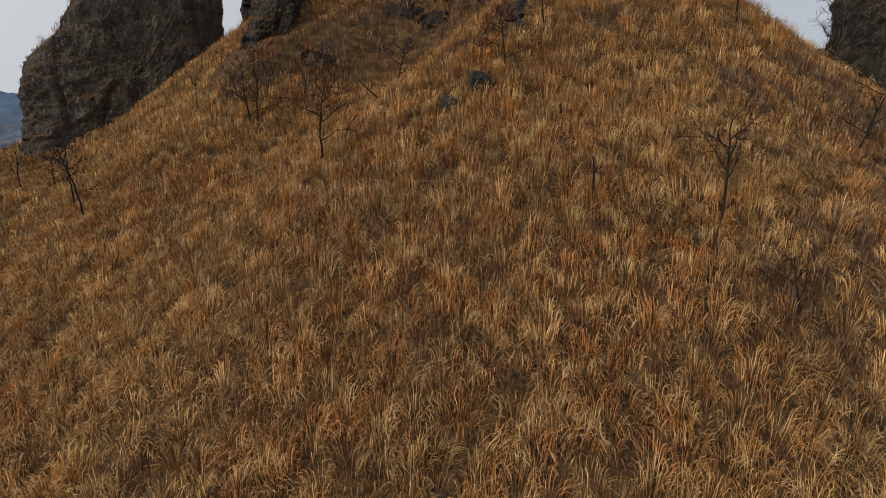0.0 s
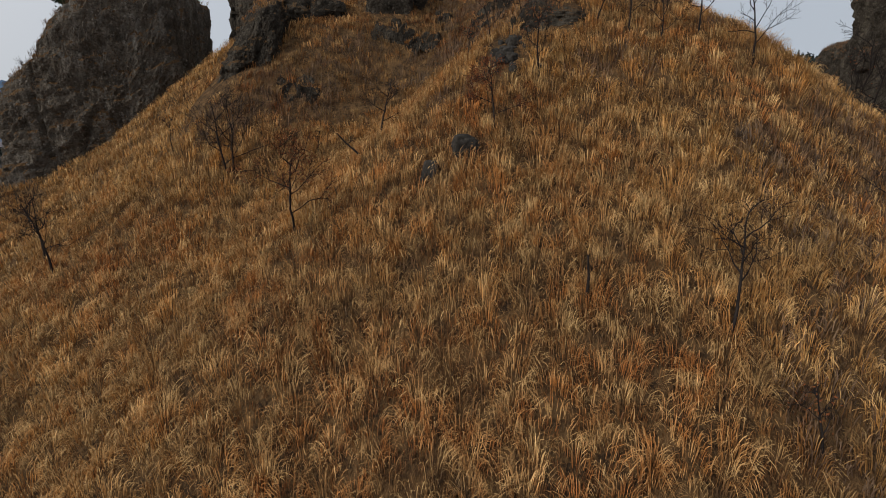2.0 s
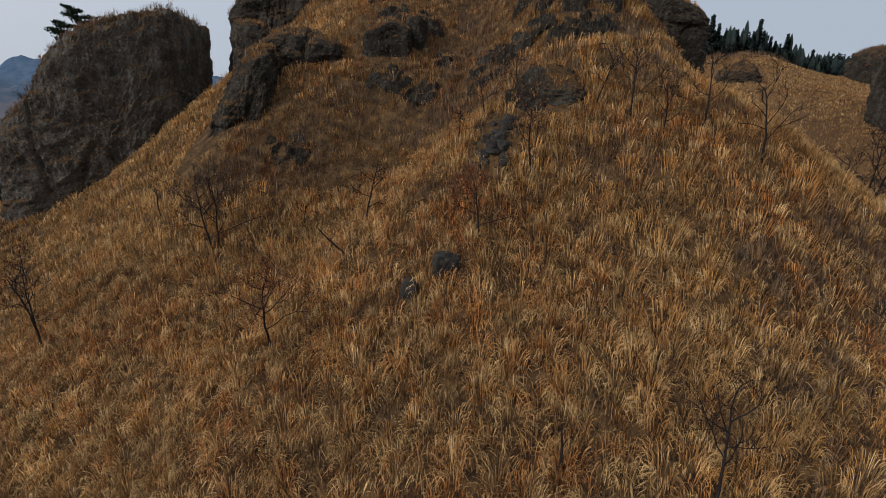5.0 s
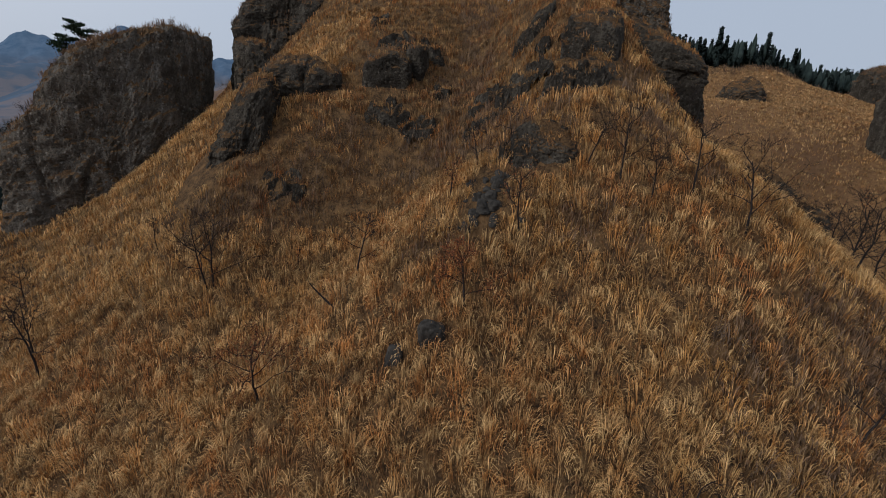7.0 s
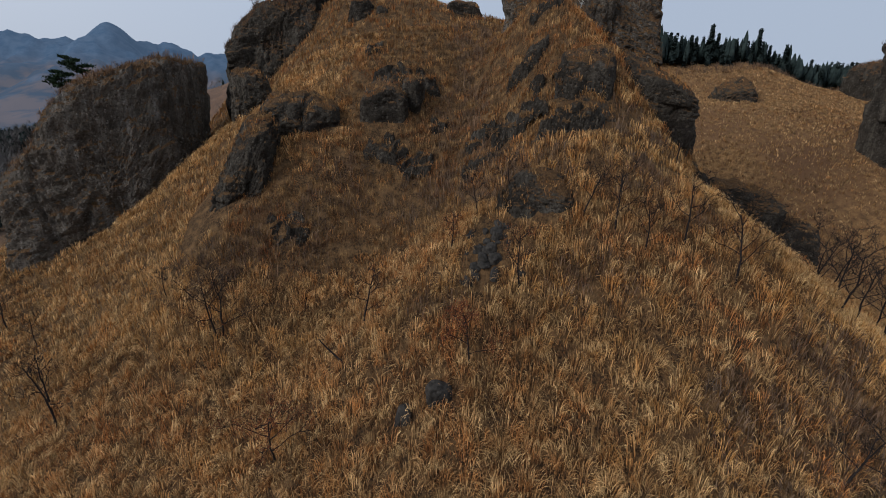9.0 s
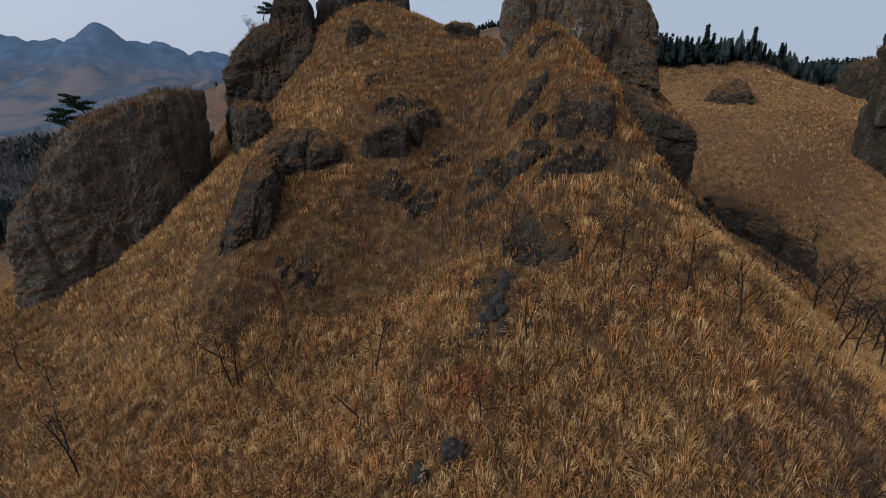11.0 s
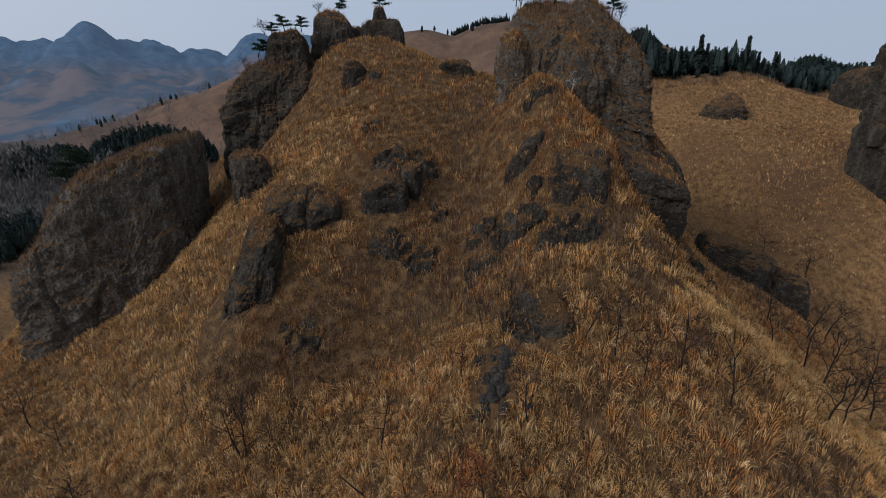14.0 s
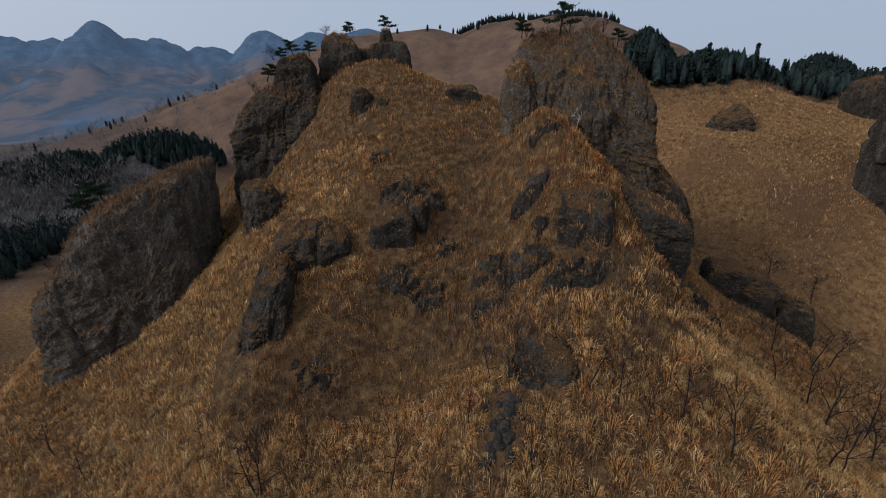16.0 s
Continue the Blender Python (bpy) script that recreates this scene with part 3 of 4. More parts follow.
# far side: cliff, gully ribs, slab on the far slope
rock((71.4, 71.0, 30.6), (7.2, 5.5, 9.4), 8, 6, 8.0, 0.05, (0.1, 0), 0.0, 32, 0.9, chips=1, group="",
     name="rock_cliff", label="dark upright cliff rising from the far slope")
rock((30.8, 48.0, 17.2), (3.6, 2.2, 1.8), -14, 5, 3.0, 0.16, (-0.2, 0.3), 0.05, 33)
rock((36.4, 47.6, 13.2), (2.0, 2.0, 2.8), -20, 5, 3.0, 0.16, (-0.2, 0.2), 0.05, 34)
rock((55.2, 94.6, 28.6), (4.2, 3.0, 2.9), 8, 5, 2.8, 0.16, (0.3, 0.4), 0.05, 35)
rock((91, 106, 31.0), (7.5, 4.0, 6.2), 10, 5, 2.2, 0.16, (-0.1, 0), 0.3, 36)
rock((64.6, 71.6, 27.2), (1.2, 1.2, 1.3), 10, 4, 3.4, 0.16, (0.2, 0), 0.0, 39)

# ---- dry grass ----
rng = np.random.default_rng(7)


def inside_rock(x, y, z):
    hit = np.zeros(len(x), bool)
    for (ax, ay, az), (a, b, h), yaw in FOOTPRINTS:
        c, s = math.cos(radians(yaw)), math.sin(radians(yaw))
        lx, ly = (x - ax) * c + (y - ay) * s, -(x - ax) * s + (y - ay) * c
        hit |= ((np.abs(lx) / a) ** 4 + (np.abs(ly) / b) ** 4 < 0.9) & (z > az - h) & (z < az + h * 0.9)
    return hit


def slope(x, y):
    e = 0.8
    return (land(x + e, y) - land(x - e, y)) / (2 * e), (land(x, y + e) - land(x, y - e)) / (2 * e)


def tufts(name, base, tall, blades, width, radius, droop, label, levels=3, mat=None, category="grass", origin=None):
    """Tussocks as one mesh: upright stems whose tops arch over and hang. base: places (n, 3); tall: heights (n)."""
    n = len(base)
    k = n * blades
    own = np.repeat(np.arange(n), blades)
    shade = rng.uniform(0, 1, n).astype(np.float32)
    gx, gy = slope(base[:, 0], base[:, 1])
    az = rng.uniform(0, 2 * np.pi, k)
    ox, oy = np.cos(az), np.sin(az)
    out = np.sqrt(rng.uniform(0, 1, k))
    rr = radius * out * (0.5 + 0.6 * tall[own])
    # the middle of a tussock stands highest
    h = tall[own] * (1.08 - 0.30 * out * out) * rng.uniform(0.62, 1.08, k)
    lean = 0.05 + 0.22 * out * rng.uniform(0.4, 1.3, k)
    curl = droop * rng.uniform(0.45, 1.3, k)
    # each tussock hangs its own way, mostly downhill
    way = rng.uniform(-0.32, 0.32, (2, n))
    bx = ox * 0.62 + (way[0] - 0.08 * np.clip(gx, -1, 1))[own]
    by = oy * 0.62 + (way[1] - 0.08 * np.clip(gy, -1, 1))[own]
    px, py = base[own, 0] + ox * rr, base[own, 1] + oy * rr
    pz = base[own, 2] + gx[own] * ox * rr + gy[own] * oy * rr - 0.08
    tw = rng.uniform(0, np.pi, k)
    wx, wy = np.cos(tw), np.sin(tw)
    w = width * rng.uniform(0.55, 1.35, k)
    steps = {4: (0.0, 0.50, 0.72, 0.88, 1.0), 3: (0.0, 0.58, 0.84, 1.0), 2: (0.0, 0.66, 1.0)}[levels]
    cols, vs = [], []
    for s in steps:
        arch = max(0.0, (s - 0.38) / 0.62)
        f = h * (lean * s + 0.34 * curl * arch ** 1.4)
        up = h * (s - 0.40 * np.clip(curl, 0, 1.9) * arch ** 2.2)
        cx, cy, cz = px + bx * f, py + by * f, pz + up
        half = w * (0.75 + 0.6 * s - 0.60 * s * s) / 2
        if s < 1:
            cols += [np.stack([cx - wx * half, cy - wy * half, cz], 1), np.stack([cx + wx * half, cy + wy * half, cz], 1)]
            vs += [s, s]
        else:
            cols.append(np.stack([cx, cy, cz], 1))
            vs.append(s)
    m = len(cols)
    verts = np.stack(cols, 1).reshape(-1, 3)
    if origin is not None:
        verts = verts - origin
    o = np.arange(k)[:, None] * m
    quads = np.concatenate([o + np.array([[2 * i, 2 * i + 1, 2 * i + 3, 2 * i + 2]]) for i in range(levels - 1)])
    tris = o + np.array([[m - 3, m - 2, m - 1]])
    me = mesh_from(name, verts, quads, tris)
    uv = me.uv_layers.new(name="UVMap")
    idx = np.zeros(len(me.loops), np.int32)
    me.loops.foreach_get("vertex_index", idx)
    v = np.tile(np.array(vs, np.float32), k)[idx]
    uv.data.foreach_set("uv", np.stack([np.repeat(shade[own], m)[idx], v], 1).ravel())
    ob = piece(name, me, mat or grass_mat)
    return tagged(ob, label, "", "", "stuff") if origin is not None else tagged(ob, label, category, "", "stuff")


def scatter(n, x0, x1, y0, y1):
    x, y = rng.uniform(x0, x1, n), rng.uniform(y0, y1, n)
    z = land(x, y)
    ok = ~inside_rock(x, y, z)
    return np.stack([x, y, z], 1)[ok]


def planted(gap, x0, x1, y0, y1):
    """Tussocks at an even spacing, each a little off its place."""
    x, y = np.meshgrid(np.arange(x0, x1, gap), np.arange(y0, y1, gap))
    x = x + gap * (0.5 * (np.arange(len(x))[:, None] % 2) + rng.uniform(-0.42, 0.42, x.shape))
    y = y + gap * rng.uniform(-0.42, 0.42, y.shape)
    x, y = x.ravel(), y.ravel()
    z = land(x, y)
    return np.stack([x, y, z], 1)[~inside_rock(x, y, z)]


def heights(p, low, high):
    q = vnoise(p[:, 0] / 4.5, p[:, 1] / 4.5, 0.0, 31) * 0.5 + 0.5
    head = vnoise(p[:, 0] / 1.3, p[:, 1] / 1.3, 0.0, 33) * 0.5 + 0.5
    return low + (high - low) * np.clip(0.25 * q + 0.45 * head + 0.30 * rng.uniform(0, 1, len(p)), 0, 1)


def wedge(p, left, right, apex=-6.0):
    """Only the ground that lies ahead, between two directions."""
    a = p[:, 0] / (p[:, 1] - apex)
    return p[(a > left) & (a < right)]


# places where grey brush stands in for the grass: x, y, half-widths
BRUSH = [(-9.4, 32.6, 3.4, 2.2), (-14.5, 31.0, 2.6, 1.6), (1.4, 24.9, 1.8, 0.9), (3.0, 36.0, 2.5, 2.5), (6.5, 31.0, 3.2, 1.6), (15.5, 28.0, 1.6, 1.0), (31.0, 43.0, 4.0, 3.0), (17.5, 19.5, 4.5, 4.0), (22.0, 23.0, 3.5, 3.0), (13.5, 13.5, 2.6, 2.2),
         (2.4, 42.5, 2.4, 4.0), (-0.6, 35.4, 2.6, 1.8), (12.4, 30.4, 2.6, 1.4), (-6.2, 36.4, 2.4, 1.6), (9.4, 25.4, 2.4, 1.1), (4.6, 33.0, 2.6, 1.6), (14.0, 34.6, 2.4, 1.8), (-14.0, 44.6, 2.0, 2.0), (3.4, 52.0, 2.2, 5.0)]


def in_brush(p):
    hit = np.zeros(len(p), bool)
    for cx, cy, a, b in BRUSH:
        hit |= ((p[:, 0] - cx) / a) ** 2 + ((p[:, 1] - cy) / b) ** 2 + 0.5 * vnoise(p[:, 0], p[:, 1], 0.0, 77) < 1
    return hit


# patches where the rubble and the rocks lie bare: x, y, half-widths
BARE = [(4.0, 27.1, 0.95, 2.0), (6.8, 28.8, 1.9, 0.9), (10.6, 33.6, 2.0, 0.9), (-3.9, 40.8, 1.9, 0.8)]


def open_ground(p):
    """Leaves the bare patches out."""
    hit = np.zeros(len(p), bool)
    for cx, cy, a, b in BARE:
        hit |= ((p[:, 0] - cx) / a) ** 2 + ((p[:, 1] - cy) / b) ** 2 < 1
    return p[~hit]


def thinned(p, seed, cut):
    """Leaves gaps of half a metre or so between the tussocks."""
    p = open_ground(p)
    q = vnoise(p[:, 0] / 0.8, p[:, 1] / 0.8, 0.0, seed) + 0.35 * vnoise(p[:, 0] / 4, p[:, 1] / 4, 0.0, seed + 1)
    return p[(q > cut) & ~(in_brush(p) & (rng.uniform(0, 1, len(p)) < 0.40))]


near = thinned(wedge(planted(0.84, -27, 30, 8.5, 20), -1.05, 1.15), 41, -1.3)
tufts("grass", near, heights(near, 0.85, 1.5), 98, 0.0175, 0.40, 1.5, "dry straw-coloured silver grass in arching tussocks", 4)
near = thinned(wedge(planted(0.82, -27, 30, 20, 31), -1.05, 1.15), 42, -1.05)
tufts("grass", near, heights(near, 0.8, 1.4), 74, 0.0225, 0.40, 1.45, "dense dry silver grass with hanging pale tops", 3)
fill = open_ground(wedge(planted(0.50, -27, 30, 8.5, 31), -1.05, 1.15))
tufts("undergrowth", fill, heights(fill, 0.35, 0.95), 12, 0.032, 0.36, 0.8, "brown dead undergrowth between the tussocks", 2, under_mat)
behind = planted(0.95, -30, 32, -14, 8.5)
tufts("grass", behind, heights(behind, 0.6, 1.2), 12, 0.035, 0.2, 1.0, "dry silver grass at the foot of the hill", 2)
mid = planted(0.74, -64, 44, 20, 54)
mid = thinned(wedge(mid[(mid[:, 1] > 31) | (mid[:, 0] < -27)], -1.35, 1.0), 43, -0.85)


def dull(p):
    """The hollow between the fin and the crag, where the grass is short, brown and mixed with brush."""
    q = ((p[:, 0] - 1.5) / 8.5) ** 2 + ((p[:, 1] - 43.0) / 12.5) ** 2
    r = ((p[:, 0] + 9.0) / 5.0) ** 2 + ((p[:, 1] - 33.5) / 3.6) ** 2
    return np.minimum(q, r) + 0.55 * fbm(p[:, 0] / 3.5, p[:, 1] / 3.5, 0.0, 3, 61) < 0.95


# grass colour set by relief: duller brown in the hollow, brighter on the ribs
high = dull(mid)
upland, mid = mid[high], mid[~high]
bright = ((mid[:, 0] < -13.5) & (mid[:, 1] > 27)) | ((mid[:, 0] > 10) & (mid[:, 1] < 37)) | ((mid[:, 0] < -8) & (mid[:, 1] > 43))
golden, mid = mid[bright], mid[~bright]
tufts("grass", golden, heights(golden, 0.65, 1.3), 34, 0.034, 0.38, 1.4, "bright golden silver grass on the open ribs", 2, gold_mat)
tufts("grass", mid, heights(mid, 0.65, 1.3), 34, 0.034, 0.38, 1.4, "dry ochre silver grass on the upper slope", 2, rust_mat)
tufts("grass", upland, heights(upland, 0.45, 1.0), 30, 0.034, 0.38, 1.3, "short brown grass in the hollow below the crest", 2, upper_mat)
fill = scatter(6000, -64, 44, 20, 54)
fill = wedge(fill[(fill[:, 1] > 31) | (fill[:, 0] < -27)], -1.35, 1.0)
tufts("undergrowth", fill, heights(fill, 0.3, 0.75), 8, 0.05, 0.42, 0.8, "brown dead undergrowth on the upper slope", 2, under_mat)
left = planted(0.95, -95, -42, 26, 78)
tufts("grass", left, heights(left, 0.5, 1.1), 10, 0.06, 0.3, 1.0, "dry pale grass below the great cliff", 2, rust_mat)
upper = scatter(8200, -40, 30, 53, 84)
tufts("grass", upper, heights(upper, 0.45, 1.0), 7, 0.06, 0.32, 0.9, "dry ochre grass round the crest", 2, upper_mat)
right = scatter(20000, 26, 92, 30, 114)
tufts("grass", right, heights(right, 0.4, 0.95), 4, 0.10, 0.34, 1.0, "dry pale grass on the far slope", 2, far_mat)
far = scatter(5200, 60, 112, 78, 130)
tufts("grass", far, heights(far, 0.4, 0.9), 5, 0.11, 0.36, 1.0, "dry pale grass near the top of the far slope", 2, far_mat)
for pts, size, ob in LEDGES:
    at = np.array(ob.location)
    covers = [("turf", 7, (0.2, 0.55), 12, 0.034, "short dry grass on the ledges", under_mat if size > 5 else upper_mat)]
    if size > 4.5:
        covers.append(("brush", 9, (0.35, 1.1), 14, 0.030, "grey-brown leafless scrub on the crag", twig_mat))
    for name, many, tall, blades, wide, says, mat in covers:
        take = min(len(pts), int(8 + size * size * many))
        if take:
            q = pts[rng.choice(len(pts), take, replace=False)]
            turf = tufts(name, q, rng.uniform(*tall, len(q)), blades, wide, 0.28, 0.7, says, 2, mat, "", at)
            turf.parent = ob
brush = []
for cx, cy, a, b in BRUSH:
    q = scatter(int(22 * a * b), cx - a, cx + a, cy - b, cy + b)
    brush.append(q[in_brush(q)])
brush = np.concatenate(brush)
tufts("brush", brush, rng.uniform(0.35, 1.0, len(brush)), 12, 0.030, 0.34, 0.5, "grey leafless brush and bracken on the slope", 3, twig_mat, "brush")
scrub = scatter(900, 40, 112, 104, 122)
line = 110 + 0.22 * np.clip(scrub[:, 0] - 60, 0, None)
scrub = scrub[np.abs(scrub[:, 1] - line) < 2.2]
tufts("brush", scrub, rng.uniform(0.8, 1.8, len(scrub)), 16, 0.06, 0.7, 0.3, "dark leafless scrub below the conifers", 2, twig_mat, "brush")

# ---- trees ----
def tube(path, radii, sides):
    """Vertices and faces of a tapered tube along a path."""
    path, radii = np.asarray(path, float), np.asarray(radii, float)
    n = len(path)
    d = np.gradient(path, axis=0)
    d /= np.linalg.norm(d, axis=1)[:, None] + 1e-9
    ref = np.where(np.abs(d[:, 2:3]) > 0.9, np.array([[1.0, 0, 0]]), np.array([[0, 0, 1.0]]))
    a = np.cross(d, ref)
    a /= np.linalg.norm(a, axis=1)[:, None] + 1e-9
    b = np.cross(d, a)
    th = np.arange(sides) * 2 * np.pi / sides
    ring = a[:, None, :] * np.cos(th)[None, :, None] + b[:, None, :] * np.sin(th)[None, :, None]
    v = (path[:, None, :] + ring * radii[:, None, None]).reshape(-1, 3)
    i, j = np.meshgrid(np.arange(n - 1), np.arange(sides), indexing="ij")
    k = (j + 1) % sides
    return v, np.stack([i * sides + j, i * sides + k, (i + 1) * sides + k, (i + 1) * sides + j], -1).reshape(-1, 4)


def merged(tubes):
    vs, fs, o = [], [], 0
    for v, f in tubes:
        vs.append(v)
        fs.append(f + o)
        o += len(v)
    return np.concatenate(vs), np.concatenate(fs)


def crooked(r, start, way, length, steps, wander, rise):
    """A wandering line that bends upwards."""
    pts, d = [np.array(start, float)], np.array(way, float)
    for _ in range(steps):
        d = d + r.normal(0, wander, 3) + np.array([0, 0, rise])
        d /= np.linalg.norm(d)
        pts.append(pts[-1] + d * length / steps)
    return np.array(pts)


def branches(r, start, way, length, thick, depth, out):
    steps = 5 if depth > 1 else 3
    path = crooked(r, start, way, length, steps, 0.20, 0.09)
    out.append(tube(path, np.linspace(thick, max(thick * 0.35, 0.006), len(path)), 5 if depth > 1 else 3))
    if depth == 0:
        return
    for _ in range(5 if depth > 1 else 6):
        u = r.uniform(0.3, 1.0) * (len(path) - 1)
        i = min(int(u), len(path) - 2)
        p = path[i] + (path[i + 1] - path[i]) * (u - i)
        d = path[i + 1] - path[i]
        d /= np.linalg.norm(d)
        side = r.normal(0, 1, 3)
        side -= d * side.dot(d)
        side /= np.linalg.norm(side)
        branches(r, p, d * 0.62 + side * 0.8, length * r.uniform(0.32, 0.6), thick * 0.5, depth - 1, out)


def leaf_cards(r, tips, n, size):
    """Small curled dead leaves near the twigs."""
    c = tips[r.integers(0, len(tips), n)] + r.normal(0, 0.10, (n, 3))
    a, b = r.normal(0, 1, (2, n, 3))
    a /= np.linalg.norm(a, axis=1)[:, None]
    b -= a * (a * b).sum(1)[:, None]
    b /= np.linalg.norm(b, axis=1)[:, None]
    s = size * r.uniform(0.6, 1.4, n)[:, None]
    v = np.stack([c - a * s, c + b * s * 0.5, c + a * s, c - b * s * 0.5], 1).reshape(-1, 3)
    return v, np.arange(n * 4).reshape(-1, 4)


def bare_tree(x, y, tall, seed, spread=0.55, lean=(0.0, 0.0), limbs=6, fork=0.35, red=0, label="leafless crooked oak with dark bark in dry grass"):
    r = np.random.default_rng(seed)
    e = thing("bare_tree", (x, y, float(land(x, y)) - 0.1), label, "tree", "leafless trees on the slope")
    thick = 0.0085 * tall + 0.0165
    way = np.array([lean[0], lean[1], 1.0])
    path = crooked(r, (0, 0, 0), way / np.linalg.norm(way), tall * 0.72, 8, 0.09, 0.05)
    v, f = tube(path, np.linspace(thick, thick * 0.35, len(path)), 7)
    piece("trunk", mesh_from("trunk", v, f), bark_mat, e)
    tips = []
    for i in range(limbs):
        u = fork + (1 - fork) * (i + r.uniform(0.1, 0.9)) / limbs
        q = u * (len(path) - 1)
        k = min(int(q), len(path) - 2)
        p = path[k] + (path[k + 1] - path[k]) * (q - k)
        az = i * 2.4 + r.uniform(-0.5, 0.5)
        d = np.array([math.cos(az), math.sin(az), r.uniform(0.35, 0.95)])
        out = []
        branches(r, p, d / np.linalg.norm(d), tall * spread * (1.15 - 0.6 * u) * r.uniform(0.75, 1.15), thick * 0.45, 2, out)
        v, f = merged(out)
        tips.append(v)
        piece("limb", mesh_from("limb", v, f), bark_mat, e)
    if red:
        v, f = leaf_cards(r, np.concatenate(tips), red, 0.045)
        piece("dead_leaves", mesh_from("dead_leaves", v, f, smooth=False), leaf_mat, e, "rust-red withered leaves")
    return e


RED = "small leafless tree with a few rust-red withered leaves"
SLIM = "slim leafless sapling in dry grass"
bare_tree(10.0, 15.1, 5.0, 1, 0.46, (0.30, 0.05), 7, 0.42, label="crooked leafless oak with wide dark branches")
bare_tree(11.6, 13.0, 3.0, 2, 0.28, (0.12, 0.0), 5, 0.3, 60, label=SLIM)
bare_tree(-5.8, 20.6, 5.0, 3, 0.46, (-0.03, 0), 8, 0.25, 1100, label=RED)
bare_tree(-12.1, 27.6, 5.2, 4, 0.62, (-0.08, 0), 7, 0.12, 60, label="spreading leafless tree with several stems")
bare_tree(-11.7, 27.7, 5.0, 5, 0.55, (0.10, 0), 6, 0.15, label="spreading leafless tree with several stems")
bare_tree(-2.7, 26.0, 5.0, 6, 0.26, (0.02, 0), 7, 0.3, label=SLIM)
bare_tree(3.1, 22.3, 3.9, 7, 0.40, (0, 0), 7, 0.25, 1300, label=RED)
bare_tree(5.6, 25.3, 4.1, 8, 0.45, (0.05, 0), 6, 0.35, 160, label=RED)
bare_tree(14.2, 26.8, 4.4, 9, 0.5, (0.06, 0), 6, 0.3)
bare_tree(12.1, 26.4, 3.4, 10, 0.5, (0.02, 0), 6, 0.25)
bare_tree(16.3, 25.4, 4.9, 11, 0.5, (0.06, 0), 7, 0.25)
bare_tree(10.8, 27.5, 4.2, 12, 0.48, (0.03, 0), 6, 0.3)
bare_tree(9.2, 28.2, 3.6, 13, 0.5, (0.03, 0), 5, 0.35)
bare_tree(3.5, 29.8, 3.3, 14, 0.45, (0, 0), 6, 0.3)
bare_tree(5.5, 30.3, 3.0, 15, 0.45, (-0.05, 0), 5, 0.3)
bare_tree(2.1, 27.4, 3.2, 16, 0.3, (0.02, 0), 6, 0.25, 200, label=RED)
bare_tree(23.2, 26.9, 5.0, 17, 0.5, (0.1, 0), 7, 0.2)
bare_tree(24.6, 27.3, 4.4, 18, 0.5, (0.12, 0), 6, 0.2)
bare_tree(16.5, 33.8, 3.6, 19, 0.4, (0.12, 0), 5, 0.4)
bare_tree(-22.2, 25.9, 6.2, 20, 0.35, (-0.20, 0), 7, 0.3, label="tall leafless tree leaning on the steep slope")
bare_tree(-23.7, 27.1, 5.2, 21, 0.4, (-0.22, 0), 6, 0.3, label="tall leafless tree leaning on the steep slope")
bare_tree(-34.9, 35.2, 4.6, 22, 0.45, (0.02, 0), 6, 0.25)
bare_tree(-29.5, 32.4, 3.6, 23, 0.5, (-0.1, 0), 6, 0.2)
bare_tree(19.6, 20.4, 4.4, 24, 0.5, (0.12, 0), 7, 0.2)
bare_tree(-6.8, 28.6, 2.2, 25, 0.2, (-0.1, 0), 4, 0.4, label=SLIM)
bare_tree(-16.9, 30.4, 2.8, 26, 0.25, (0.02, 0), 4, 0.4, label=SLIM)
bare_tree(25.4, 34.6, 3.6, 27, 0.45, (0.05, 0), 5, 0.3)
bare_tree(28.4, 34.6, 5.6, 28, 0.42, (0.05, 0), 7, 0.25)
bare_tree(26.8, 31.3, 6.2, 29, 0.5, (0.12, 0), 8, 0.2, 120)
bare_tree(31.8, 33.0, 5.6, 30, 0.5, (0.1, 0), 7, 0.2, 120)
bare_tree(29.7, 30.3, 5.2, 31, 0.5, (0.1, 0), 7, 0.2)
bare_tree(33.5, 40.5, 5.6, 32, 0.35, (0.05, 0), 7, 0.3)
bare_tree(36.5, 42.0, 6.0, 33, 0.4, (0.08, 0), 7, 0.3)
bare_tree(29.5, 40.5, 4.6, 34, 0.4, (-0.06, 0), 6, 0.3)
bare_tree(47.0, 57.0, 7.0, 35, 0.45, (0, 0), 7, 0.3)
bare_tree(43.0, 60.0, 6.0, 36, 0.45, (0.05, 0), 7, 0.3)


def snag(x, y, tall, seed, lean, label):
    r = np.random.default_rng(seed)
    e = thing("dead_stem", (x, y, float(land(x, y)) - 0.1), label, "tree")
    path = crooked(r, (0, 0, 0), np.array([lean[0], lean[1], 1.0]) / math.hypot(1, *lean), tall, 5, 0.07, 0.0)
    v, f = tube(path, np.linspace(0.06, 0.03, len(path)), 6)
    piece("stem", mesh_from("stem", v, f), bark_mat, e)
    out = []
    branches(r, path[3], (0.8, 0.2, 0.4), tall * 0.3, 0.02, 1, out)
    v, f = merged(out)
    piece("branch", mesh_from("branch", v, f), bark_mat, e)


snag(5.6, 15.8, 1.7, 51, (0.0, 0.0), "short broken dead stem in dry grass")
snag(-3.2, 24.0, 1.9, 52, (-1.1, 0.2), "broken dead branch leaning in dry grass")


